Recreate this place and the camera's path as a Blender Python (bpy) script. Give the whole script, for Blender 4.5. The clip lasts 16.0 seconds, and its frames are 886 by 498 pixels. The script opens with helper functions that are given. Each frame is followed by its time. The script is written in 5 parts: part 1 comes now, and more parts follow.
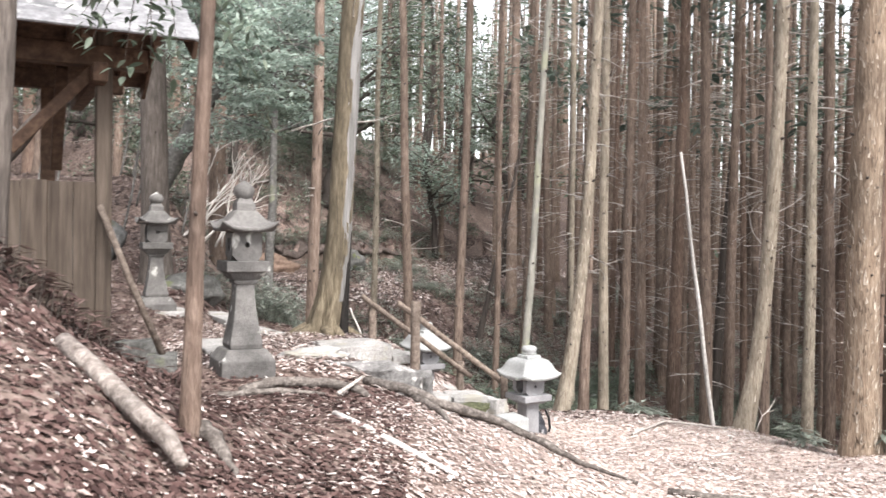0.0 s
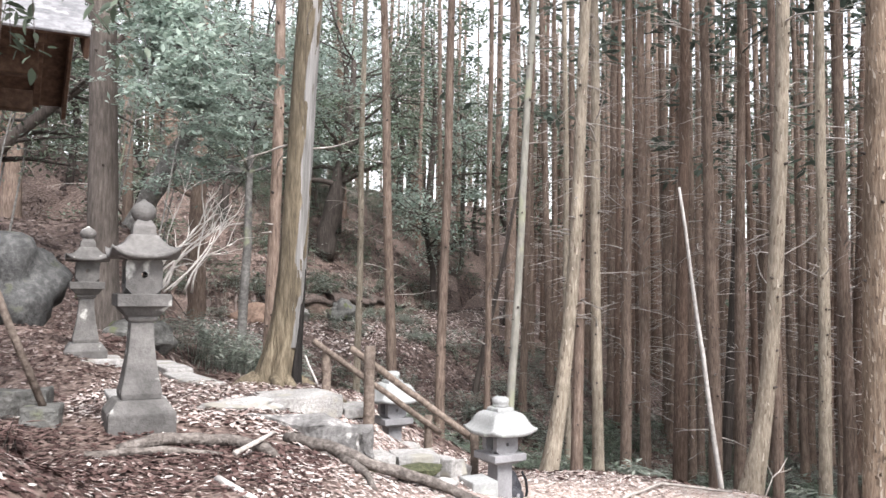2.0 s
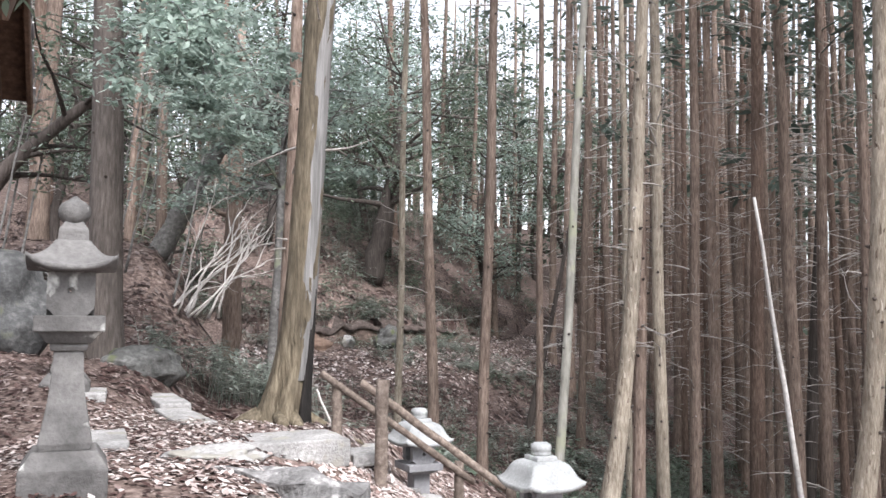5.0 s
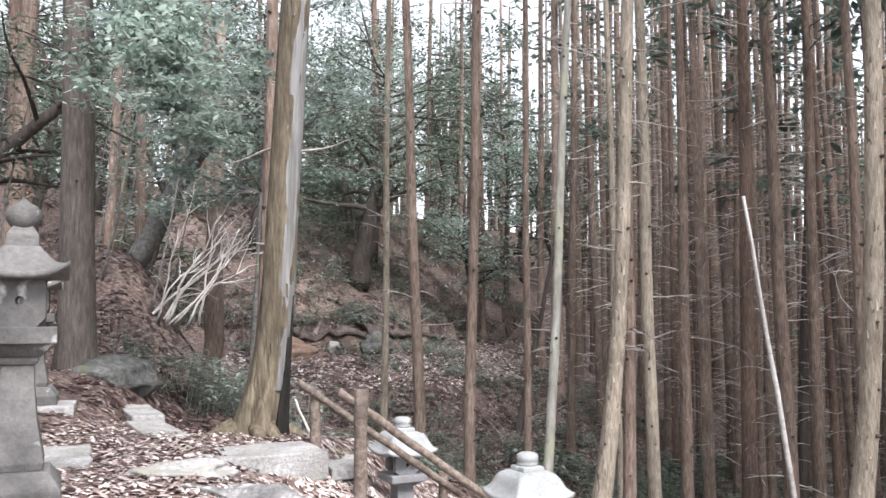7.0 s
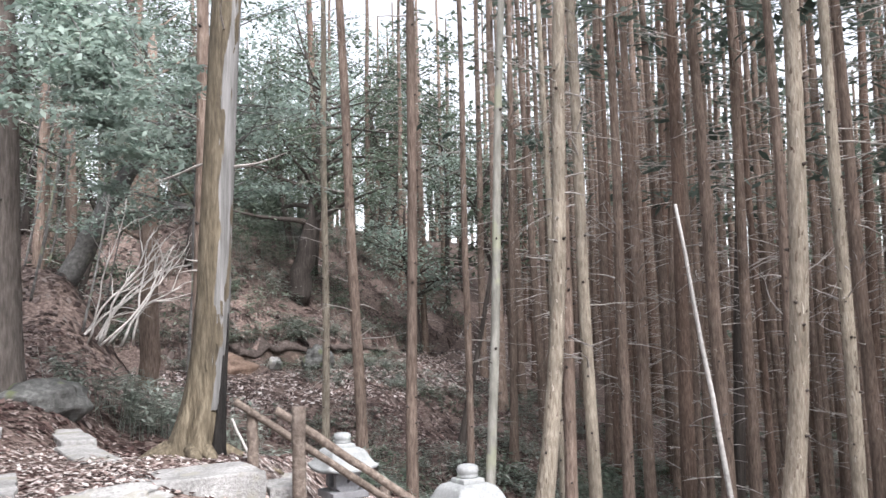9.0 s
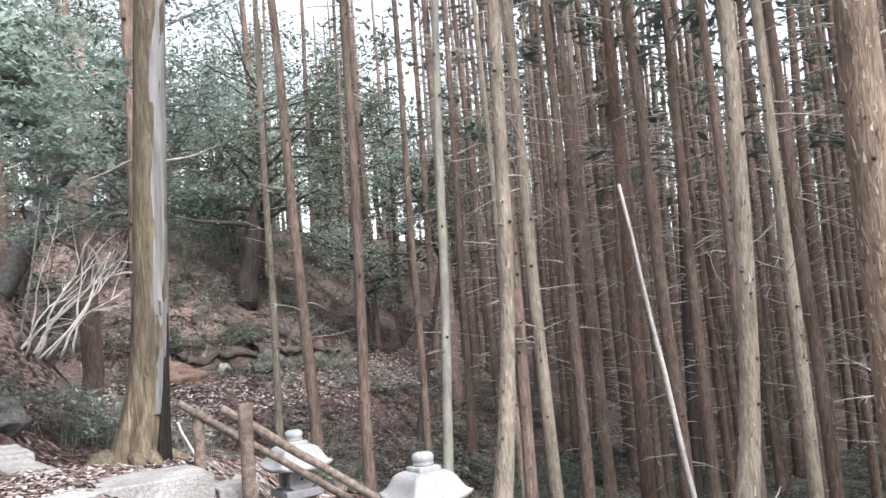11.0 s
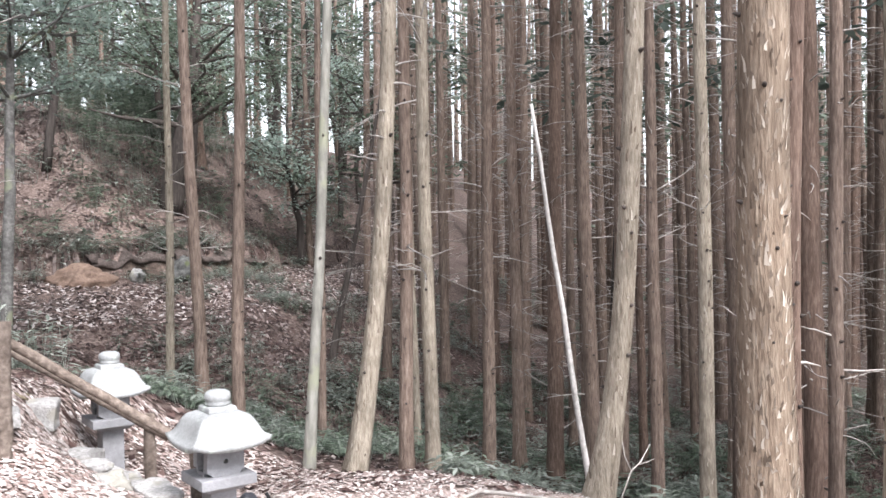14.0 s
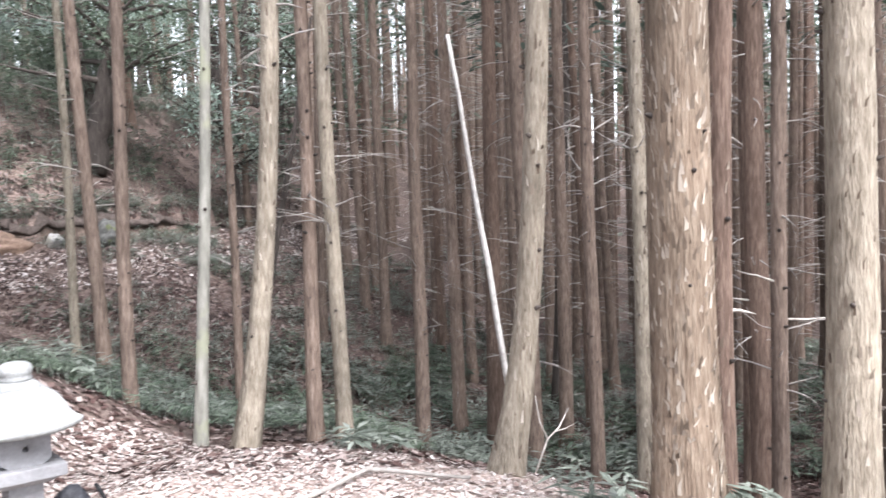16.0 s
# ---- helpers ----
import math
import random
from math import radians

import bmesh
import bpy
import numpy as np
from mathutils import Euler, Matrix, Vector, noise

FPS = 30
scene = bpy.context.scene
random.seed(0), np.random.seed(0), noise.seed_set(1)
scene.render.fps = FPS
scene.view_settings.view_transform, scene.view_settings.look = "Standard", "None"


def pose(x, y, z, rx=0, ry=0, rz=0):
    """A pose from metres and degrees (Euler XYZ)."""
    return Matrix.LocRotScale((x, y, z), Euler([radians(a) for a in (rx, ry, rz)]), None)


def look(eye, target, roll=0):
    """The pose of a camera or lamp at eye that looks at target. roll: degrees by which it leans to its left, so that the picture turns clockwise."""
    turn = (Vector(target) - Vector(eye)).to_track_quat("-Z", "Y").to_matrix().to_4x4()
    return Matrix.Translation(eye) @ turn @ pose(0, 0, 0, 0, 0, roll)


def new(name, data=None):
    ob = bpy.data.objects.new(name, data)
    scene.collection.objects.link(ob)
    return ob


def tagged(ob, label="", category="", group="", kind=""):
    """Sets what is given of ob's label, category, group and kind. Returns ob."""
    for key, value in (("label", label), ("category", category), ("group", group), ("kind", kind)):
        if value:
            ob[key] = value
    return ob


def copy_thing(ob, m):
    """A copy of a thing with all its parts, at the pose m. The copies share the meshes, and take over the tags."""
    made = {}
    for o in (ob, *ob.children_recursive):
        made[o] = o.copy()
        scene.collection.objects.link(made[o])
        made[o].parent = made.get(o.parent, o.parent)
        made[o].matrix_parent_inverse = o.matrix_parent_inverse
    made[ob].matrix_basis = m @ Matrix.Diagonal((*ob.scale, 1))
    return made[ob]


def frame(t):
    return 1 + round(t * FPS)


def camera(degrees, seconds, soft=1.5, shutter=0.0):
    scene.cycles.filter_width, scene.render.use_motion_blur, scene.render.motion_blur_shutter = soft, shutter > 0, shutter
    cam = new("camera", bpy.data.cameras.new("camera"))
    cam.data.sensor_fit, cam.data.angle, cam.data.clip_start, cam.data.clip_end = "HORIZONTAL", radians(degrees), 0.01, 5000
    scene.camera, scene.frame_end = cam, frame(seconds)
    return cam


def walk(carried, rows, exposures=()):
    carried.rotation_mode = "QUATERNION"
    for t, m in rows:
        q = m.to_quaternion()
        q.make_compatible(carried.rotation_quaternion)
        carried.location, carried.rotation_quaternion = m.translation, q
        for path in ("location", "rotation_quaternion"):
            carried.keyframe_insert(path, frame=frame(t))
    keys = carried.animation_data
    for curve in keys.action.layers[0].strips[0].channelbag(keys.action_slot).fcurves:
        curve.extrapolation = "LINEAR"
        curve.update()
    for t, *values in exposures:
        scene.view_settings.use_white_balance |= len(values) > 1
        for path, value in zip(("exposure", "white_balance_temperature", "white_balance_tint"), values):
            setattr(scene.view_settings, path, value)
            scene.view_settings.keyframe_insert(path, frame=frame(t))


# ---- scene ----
cam = camera(54.82, 16.0, soft=1.5, shutter=0.3)
PATH = [
    (0, (-0.210, 0.051, 1.287), (-0.170, 2.050, 1.243), 0.94),
    (0.5, (-0.138, 0.349, 1.238), (-0.023, 2.346, 1.247), -2.10),
    (1, (0.005, 0.591, 1.157), (0.018, 2.589, 1.258), 0.73),
    (1.5, (0.197, 0.885, 1.106), (0.182, 2.883, 1.201), 2.00),
    (2, (0.390, 1.195, 1.089), (0.395, 3.193, 1.173), 0.69),
    (2.5, (0.602, 1.430, 1.059), (0.513, 3.426, 1.154), 1.83),
    (3, (0.589, 1.711, 1.035), (0.468, 3.706, 1.110), 1.41),
    (3.5, (0.505, 2.005, 1.050), (0.460, 4.001, 1.180), -2.57),
    (4, (0.527, 2.245, 1.048), (0.426, 4.241, 1.135), -0.83),
    (4.2, (0.580, 2.329, 1.042), (0.435, 4.319, 1.181), 0.78),
    (6.3, (0.735, 2.943, 1.056), (0.594, 4.932, 1.204), 0.29),
    (6.5, (0.737, 2.939, 1.055), (0.589, 4.928, 1.195), 0.38),
    (7, (0.749, 2.955, 1.057), (0.633, 4.945, 1.212), -0.02),
    (7.5, (0.767, 2.972, 1.057), (0.683, 4.964, 1.212), -1.33),
    (8, (0.760, 2.962, 1.071), (0.711, 4.955, 1.233), -1.36),
    (8.5, (0.764, 2.958, 1.063), (0.746, 4.952, 1.224), -0.60),
    (9, (0.799, 2.962, 1.075), (0.819, 4.954, 1.254), -1.49),
    (11.3, (0.855, 3.163, 0.953), (1.002, 5.150, 1.121), -4.82),
    (11.5, (0.920, 3.180, 0.969), (1.087, 5.168, 1.100), -4.29),
    (12, (1.159, 3.228, 0.988), (1.186, 5.226, 1.060), -0.76),
    (12.5, (1.322, 3.390, 0.996), (1.463, 5.385, 1.010), -1.62),
    (13, (1.491, 3.651, 1.010), (1.703, 5.639, 1.071), -2.98),
    (13.5, (1.747, 3.819, 0.977), (1.962, 5.806, 1.049), -0.92),
    (14, (1.991, 4.057, 0.951), (2.191, 6.047, 0.931), -0.83),
    (14.5, (2.161, 4.373, 0.900), (2.483, 6.346, 0.869), -0.13),
    (15, (2.352, 4.574, 0.817), (2.661, 6.550, 0.781), -3.56),
    (15.5, (2.611, 4.783, 0.777), (2.765, 6.772, 0.648), -1.59),
    (16, (2.740, 5.046, 0.747), (3.019, 7.024, 0.638), -2.10),
]
EXPOSURES = [(0, 1.76, 6600, 12), (2.5, 1.66, 6400, 13), (5, 1.56, 6250, 13), (13, 1.65, 6250, 13), (14.5, 1.88, 6200, 13), (16, 1.95, 6150, 13)]
walk(cam, [(t, look(eye, target, roll)) for t, eye, target, roll in PATH], EXPOSURES)

# ---- sky and sun: an overcast day under a thin canopy ----
world = bpy.data.worlds.new("overcast_sky")
scene.world = world
world.use_nodes = True
wn, wl = world.node_tree.nodes, world.node_tree.links
sky = wn.new("ShaderNodeTexSky")
sky.sky_type, sky.sun_disc = "NISHITA", False
sky.sun_elevation, sky.sun_rotation = radians(52), radians(150)
sky.air_density, sky.dust_density = 1.0, 1.5
pale = wn.new("ShaderNodeHueSaturation")
pale.inputs["Saturation"].default_value = 0.22
wl.new(sky.outputs[0], pale.inputs["Color"])
wl.new(pale.outputs[0], wn["Background"].inputs["Color"])
wn["Background"].inputs["Strength"].default_value = 0.15
sun = new("sun", bpy.data.lights.new("sun", "SUN"))
sun.data.energy, sun.data.angle, sun.data.color = 2.6, radians(25), (1.0, 0.97, 0.94)
sun.matrix_world = look((0, 0, 60), (0 - 60 * math.cos(radians(52)) * math.sin(radians(150)), -60 * math.cos(radians(52)) * math.cos(radians(150)), 60 - 60 * math.sin(radians(52))))

# ---- materials ----


def material(name, colours, scale=8.0, stretch=(1, 1, 1), rough=0.85, bump=0.4, patch=0.35, patch_scale=0.7, vary=0.2, island=0.0, glow=0.0, fine=4.0, spots=None):
    """Noise-grained surface: colours along a ramp, slow patches, fine relief; per-object and per-island variation; glow lets light through leaves."""
    colours = [tuple(0.72 * c + 0.28 * sum(col) / 3 for c in col) for col in colours]
    m = bpy.data.materials.new(name)
    m.use_nodes = True
    n, l = m.node_tree.nodes, m.node_tree.links
    bsdf = n["Principled BSDF"]
    bsdf.inputs["Roughness"].default_value = rough
    bsdf.inputs["Specular IOR Level"].default_value = 0.25
    geo = n.new("ShaderNodeNewGeometry")
    mp = n.new("ShaderNodeMapping")
    mp.inputs["Scale"].default_value = stretch
    l.new(geo.outputs["Position"], mp.inputs["Vector"])
    info = n.new("ShaderNodeObjectInfo")
    grain = n.new("ShaderNodeTexNoise")
    grain.inputs["Scale"].default_value, grain.inputs["Detail"].default_value, grain.inputs["Roughness"].default_value = scale, 6, 0.65
    l.new(mp.outputs[0], grain.inputs["Vector"])
    ramp = n.new("ShaderNodeValToRGB")
    while len(ramp.color_ramp.elements) < len(colours):
        ramp.color_ramp.elements.new(0.5)
    for i, c in enumerate(colours):
        ramp.color_ramp.elements[i].position = 0.28 + 0.44 * i / max(1, len(colours) - 1)
        ramp.color_ramp.elements[i].color = (*c, 1)
    driver = grain.outputs["Fac"]
    if island:
        mix = n.new("ShaderNodeMix")
        mix.inputs["Factor"].default_value = island
        l.new(grain.outputs["Fac"], mix.inputs["A"])
        mr = n.new("ShaderNodeMapRange")
        mr.inputs["To Min"].default_value, mr.inputs["To Max"].default_value = 0.22, 0.78
        l.new(geo.outputs["Random Per Island"], mr.inputs["Value"])
        l.new(mr.outputs[0], mix.inputs["B"])
        driver = mix.outputs["Result"]
    l.new(driver, ramp.inputs["Fac"])
    slow = n.new("ShaderNodeTexNoise")
    slow.inputs["Scale"].default_value, slow.inputs["Detail"].default_value = patch_scale, 3
    l.new(geo.outputs["Position"], slow.inputs["Vector"])
    level = n.new("ShaderNodeMapRange")
    level.inputs["From Min"].default_value, level.inputs["From Max"].default_value = 0.3, 0.7
    level.inputs["To Min"].default_value, level.inputs["To Max"].default_value = 1 - patch, 1 + patch * 0.5
    l.new(slow.outputs["Fac"], level.inputs["Value"])
    own = n.new("ShaderNodeMapRange")
    own.inputs["To Min"].default_value, own.inputs["To Max"].default_value = 1 - vary, 1 + vary
    l.new(info.outputs["Random"], own.inputs["Value"])
    both = n.new("ShaderNodeMath")
    both.operation = "MULTIPLY"
    l.new(level.outputs[0], both.inputs[0])
    l.new(own.outputs[0], both.inputs[1])
    tone = n.new("ShaderNodeHueSaturation")
    l.new(ramp.outputs["Color"], tone.inputs["Color"])
    l.new(both.outputs[0], tone.inputs["Value"])
    colour = tone.outputs[0]
    if spots:
        spot_colour, spot_scale, amount = spots
        sp = n.new("ShaderNodeTexNoise")
        sp.inputs["Scale"].default_value, sp.inputs["Detail"].default_value = spot_scale, 5
        l.new(geo.outputs["Position"], sp.inputs["Vector"])
        edge = n.new("ShaderNodeMapRange")
        edge.inputs["From Min"].default_value, edge.inputs["From Max"].default_value = 0.66 - amount * 0.3, 0.74 - amount * 0.3
        l.new(sp.outputs["Fac"], edge.inputs["Value"])
        mx = n.new("ShaderNodeMix")
        mx.data_type = "RGBA"
        l.new(edge.outputs[0], mx.inputs["Factor"])
        l.new(colour, mx.inputs["A"])
        mx.inputs["B"].default_value = (*spot_colour, 1)
        colour = mx.outputs["Result"]
    l.new(colour, bsdf.inputs["Base Color"])
    if bump:
        fine_noise = n.new("ShaderNodeTexNoise")
        fine_noise.inputs["Scale"].default_value, fine_noise.inputs["Detail"].default_value = scale * fine * 0.5, 5
        l.new(mp.outputs[0], fine_noise.inputs["Vector"])
        bp = n.new("ShaderNodeBump")
        bp.inputs["Strength"].default_value, bp.inputs["Distance"].default_value = bump, 0.02
        l.new(fine_noise.outputs["Fac"], bp.inputs["Height"])
        l.new(bp.outputs[0], bsdf.inputs["Normal"])
    if glow:
        tr = n.new("ShaderNodeBsdfTranslucent")
        l.new(colour, tr.inputs["Color"])
        ms = n.new("ShaderNodeMixShader")
        ms.inputs["Fac"].default_value = glow
        l.new(bsdf.outputs[0], ms.inputs[1])
        l.new(tr.outputs[0], ms.inputs[2])
        l.new(ms.outputs[0], n["Material Output"].inputs["Surface"])
    return m


SOIL = material("leaf_litter_soil", [(0.05, 0.03, 0.023), (0.10, 0.062, 0.048), (0.19, 0.13, 0.105), (0.32, 0.24, 0.20)], scale=14, bump=1.0, patch=0.45, patch_scale=0.35, vary=0, fine=3)
LEAF_DRY = material("dry_leaf", [(0.22, 0.135, 0.11), (0.37, 0.275, 0.24), (0.50, 0.42, 0.385), (0.64, 0.58, 0.54)], scale=20, bump=0.2, island=0.85, patch=0.2, vary=0, glow=0.12, rough=0.7)
# darker red leaf for the near bank, bracken and cedar stand
LEAF_DARK = material("dark_red_leaf", [(0.035, 0.015, 0.013), (0.072, 0.033, 0.027), (0.11, 0.056, 0.047), (0.17, 0.105, 0.09)], scale=20, bump=0.2, island=0.85, patch=0.2, vary=0, glow=0.05, rough=0.85)
LEAF_RED = material("red_brown_leaf", [(0.04, 0.018, 0.015), (0.08, 0.038, 0.031), (0.15, 0.088, 0.072), (0.36, 0.28, 0.25)], scale=20, bump=0.2, island=0.85, patch=0.2, vary=0, glow=0.12, rough=0.7)
BARK = material("cedar_bark", [(0.092, 0.056, 0.039), (0.20, 0.135, 0.097), (0.325, 0.237, 0.177)], scale=34, stretch=(1, 1, 0.16), bump=0.9, patch=0.3, patch_scale=1.3, vary=0.22)
BARK_SHAG = material("peeling_orange_bark", [(0.105, 0.063, 0.036), (0.21, 0.145, 0.091), (0.33, 0.25, 0.17)], scale=30, stretch=(1, 1, 0.16), bump=1.0, patch=0.4, patch_scale=1.1, vary=0.05)
BARK_PALE = material("pale_cypress_bark", [(0.145, 0.112, 0.074), (0.28, 0.228, 0.16), (0.41, 0.35, 0.26)], scale=34, stretch=(1, 1, 0.2), bump=0.9, patch=0.28, patch_scale=1.6, vary=0.08)
BARK_GREEN = material("smooth_grey_green_bark", [(0.16, 0.155, 0.125), (0.26, 0.25, 0.205), (0.38, 0.365, 0.31)], scale=14, stretch=(1, 1, 0.2), bump=0.4, patch=0.25, patch_scale=2.0, vary=0.05, spots=((0.27, 0.275, 0.205), 2.2, 0.3))
BARK_GREY = material("smooth_grey_bark", [(0.07, 0.066, 0.06), (0.14, 0.133, 0.122), (0.24, 0.23, 0.215)], scale=14, bump=0.5, patch=0.3, patch_scale=2.0, vary=0.1, spots=((0.20, 0.21, 0.15), 2.5, 0.2))
BARK_RED = material("reddish_cypress_bark", [(0.085, 0.048, 0.032), (0.17, 0.103, 0.07), (0.28, 0.19, 0.137)], scale=34, stretch=(1, 1, 0.16), bump=0.8, patch=0.3, patch_scale=1.3, vary=0.05)
BARK_SLIM = material("brown_cypress_bark", [(0.07, 0.042, 0.029), (0.135, 0.086, 0.06), (0.21, 0.145, 0.107)], scale=34, stretch=(1, 1, 0.2), bump=0.9, patch=0.35, patch_scale=2.2, vary=0.05)
BARK_UMBER = material("umber_bark", [(0.05, 0.04, 0.033), (0.105, 0.084, 0.07), (0.175, 0.145, 0.122)], scale=30, stretch=(1, 1, 0.16), bump=0.9, patch=0.3, patch_scale=1.3, vary=0.1)
BARK_DARK = material("dark_bark", [(0.035, 0.027, 0.022), (0.075, 0.058, 0.048), (0.13, 0.105, 0.09)], scale=22, stretch=(1, 1, 0.09), bump=0.9, patch=0.3, vary=0.25)
BARK_MOSSY = material("mossy_old_bark", [(0.045, 0.034, 0.019), (0.12, 0.092, 0.052), (0.215, 0.172, 0.105)], scale=22, stretch=(1, 1, 0.16), bump=1.0, patch=0.35, patch_scale=1.2, vary=0.05)
BARK_STRIP = material("bare_grey_sapwood", [(0.085, 0.08, 0.074), (0.18, 0.174, 0.165), (0.30, 0.29, 0.28)], scale=20, stretch=(1, 1, 0.06), bump=0.8, patch=0.25, vary=0)
CHAR = material("black_rotten_wood", [(0.008, 0.007, 0.006), (0.025, 0.02, 0.017)], scale=25, stretch=(1, 1, 0.2), bump=1.0, vary=0)
DEADWOOD = material("dead_grey_twig", [(0.22, 0.19, 0.165), (0.40, 0.36, 0.32), (0.56, 0.52, 0.47)], scale=14, bump=0.3, vary=0.2)
BLEACHED = material("bleached_branch", [(0.36, 0.33, 0.29), (0.54, 0.50, 0.46), (0.68, 0.65, 0.60)], scale=14, bump=0.3, vary=0.05)
LOGWOOD = material("weathered_log", [(0.102, 0.075, 0.06), (0.248, 0.204, 0.176), (0.423, 0.369, 0.324)], scale=18, bump=0.7, patch=0.4, patch_scale=3, vary=0.05)
ROOTWOOD = material("grey_root_bark", [(0.045, 0.036, 0.03), (0.115, 0.095, 0.081), (0.225, 0.195, 0.17)], scale=24, bump=0.8, patch=0.35, patch_scale=3, vary=0.05)
POLEWOOD = material("brown_rail_wood", [(0.075, 0.052, 0.038), (0.15, 0.11, 0.083), (0.25, 0.195, 0.152)], scale=20, bump=0.6, patch=0.25, vary=0.15)
POSTWOOD = material("weathered_board", [(0.042, 0.029, 0.02), (0.083, 0.06, 0.042), (0.14, 0.105, 0.076)], scale=16, stretch=(1, 1, 0.07), bump=0.5, patch=0.25, patch_scale=1.5, vary=0.15)
BEAMWOOD = material("red_brown_timber", [(0.05, 0.026, 0.015), (0.105, 0.055, 0.03), (0.17, 0.095, 0.055)], scale=14, bump=0.4, patch=0.3, vary=0.12)
SHINGLE = material("grey_roof_board", [(0.13, 0.13, 0.14), (0.22, 0.22, 0.23), (0.33, 0.33, 0.34)], scale=12, bump=0.4, patch=0.25, vary=0.12, spots=((0.42, 0.42, 0.41), 5, 0.2))
STONE_OLD = material("weathered_granite", [(0.10, 0.094, 0.089), (0.128, 0.121, 0.114), (0.158, 0.15, 0.142)], scale=26, bump=0.35, patch=0.45, patch_scale=3.5, vary=0.08, spots=((0.48, 0.48, 0.45), 5.5, 0.12))
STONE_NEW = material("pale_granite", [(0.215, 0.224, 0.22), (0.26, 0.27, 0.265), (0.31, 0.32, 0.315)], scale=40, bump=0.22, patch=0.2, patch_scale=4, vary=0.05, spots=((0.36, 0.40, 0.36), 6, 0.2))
STONE_SHADE = material("darker_grey_granite", [(0.18, 0.18, 0.19), (0.21, 0.21, 0.22), (0.245, 0.245, 0.255)], scale=40, bump=0.2, patch=0.3, patch_scale=4, vary=0.05)
PAVING = material("worn_step_stone", [(0.19, 0.185, 0.17), (0.30, 0.29, 0.275), (0.43, 0.42, 0.40)], scale=30, bump=0.6, patch=0.35, patch_scale=3, vary=0.1, spots=((0.24, 0.23, 0.20), 4, 0.35))
ROCK = material("mossy_rock", [(0.055, 0.056, 0.05), (0.11, 0.109, 0.10), (0.19, 0.186, 0.175)], scale=14, bump=0.9, patch=0.4, patch_scale=2.5, vary=0.15, spots=((0.10, 0.11, 0.06), 3.5, 0.3))
SLATE = material("dark_grey_boulder", [(0.03, 0.031, 0.031), (0.065, 0.066, 0.065), (0.13, 0.13, 0.125)], scale=10, bump=0.9, patch=0.4, patch_scale=1.6, vary=0.05, spots=((0.07, 0.075, 0.05), 2.5, 0.15))
FLAKE = material("curled_bark_flake", [(0.11, 0.075, 0.048), (0.25, 0.19, 0.135), (0.50, 0.43, 0.34)], scale=14, bump=0.2, island=0.9, patch=0.2, vary=0)
KERB = material("rough_grey_kerb", [(0.09, 0.086, 0.082), (0.165, 0.158, 0.152), (0.27, 0.26, 0.25)], scale=16, bump=1.0, patch=0.4, patch_scale=3, vary=0.05, spots=((0.45, 0.44, 0.42), 6, 0.2))
MOSS = material("moss", [(0.04, 0.046, 0.018), (0.09, 0.10, 0.04), (0.17, 0.175, 0.075)], scale=30, bump=1.0, vary=0.1)
NEEDLE = material("cedar_needles", [(0.047, 0.07, 0.054), (0.095, 0.132, 0.101), (0.169, 0.216, 0.169)], scale=9, bump=0, island=0.6, patch=0.3, vary=0.2, glow=0.42, rough=0.6)
LEAF_GREEN = material("broad_leaf", [(0.055, 0.088, 0.055), (0.12, 0.17, 0.108), (0.24, 0.31, 0.215)], scale=9, bump=0, island=0.7, patch=0.25, vary=0.15, glow=0.4, rough=0.5)
LEAF_FRESH = material("pale_green_spray", [(0.16, 0.24, 0.19), (0.30, 0.41, 0.335), (0.46, 0.57, 0.48)], scale=9, bump=0, island=0.7, patch=0.25, vary=0.12, glow=0.5, rough=0.5)
BAMBOO = material("dwarf_bamboo_leaf", [(0.11, 0.135, 0.103), (0.215, 0.258, 0.203), (0.37, 0.41, 0.345)], scale=9, bump=0, island=0.8, patch=0.25, vary=0.1, glow=0.3, rough=0.5)
FABRIC = material("dark_grey_nylon", [(0.018, 0.019, 0.025), (0.032, 0.034, 0.043), (0.06, 0.063, 0.075)], scale=30, bump=0.3, patch=0.3, patch_scale=6, vary=0, rough=0.55)
STRAP = material("black_webbing", [(0.008, 0.008, 0.01), (0.02, 0.02, 0.022)], scale=60, bump=0.2, vary=0)
CLAY = material("bare_orange_clay", [(0.115, 0.066, 0.041), (0.20, 0.122, 0.08), (0.29, 0.19, 0.135)], scale=9, bump=0.8, patch=0.35, patch_scale=2, vary=0)

TURF = material("dark_leaf_mould", [(0.035, 0.025, 0.02), (0.08, 0.057, 0.047), (0.16, 0.122, 0.103)], scale=12, bump=1.0, patch=0.4, patch_scale=1.2, vary=0)
BANK_EARTH = material("brown_bank_earth", [(0.045, 0.028, 0.02), (0.10, 0.066, 0.048), (0.18, 0.125, 0.094)], scale=10, bump=1.0, patch=0.4, patch_scale=1.5, vary=0)
LEAF_BROWN = material("dull_brown_leaf", [(0.03, 0.017, 0.014), (0.065, 0.038, 0.031), (0.115, 0.075, 0.063), (0.22, 0.165, 0.145)], scale=20, bump=0.2, island=0.85, patch=0.4, patch_scale=0.5, vary=0, glow=0.12, rough=0.7)

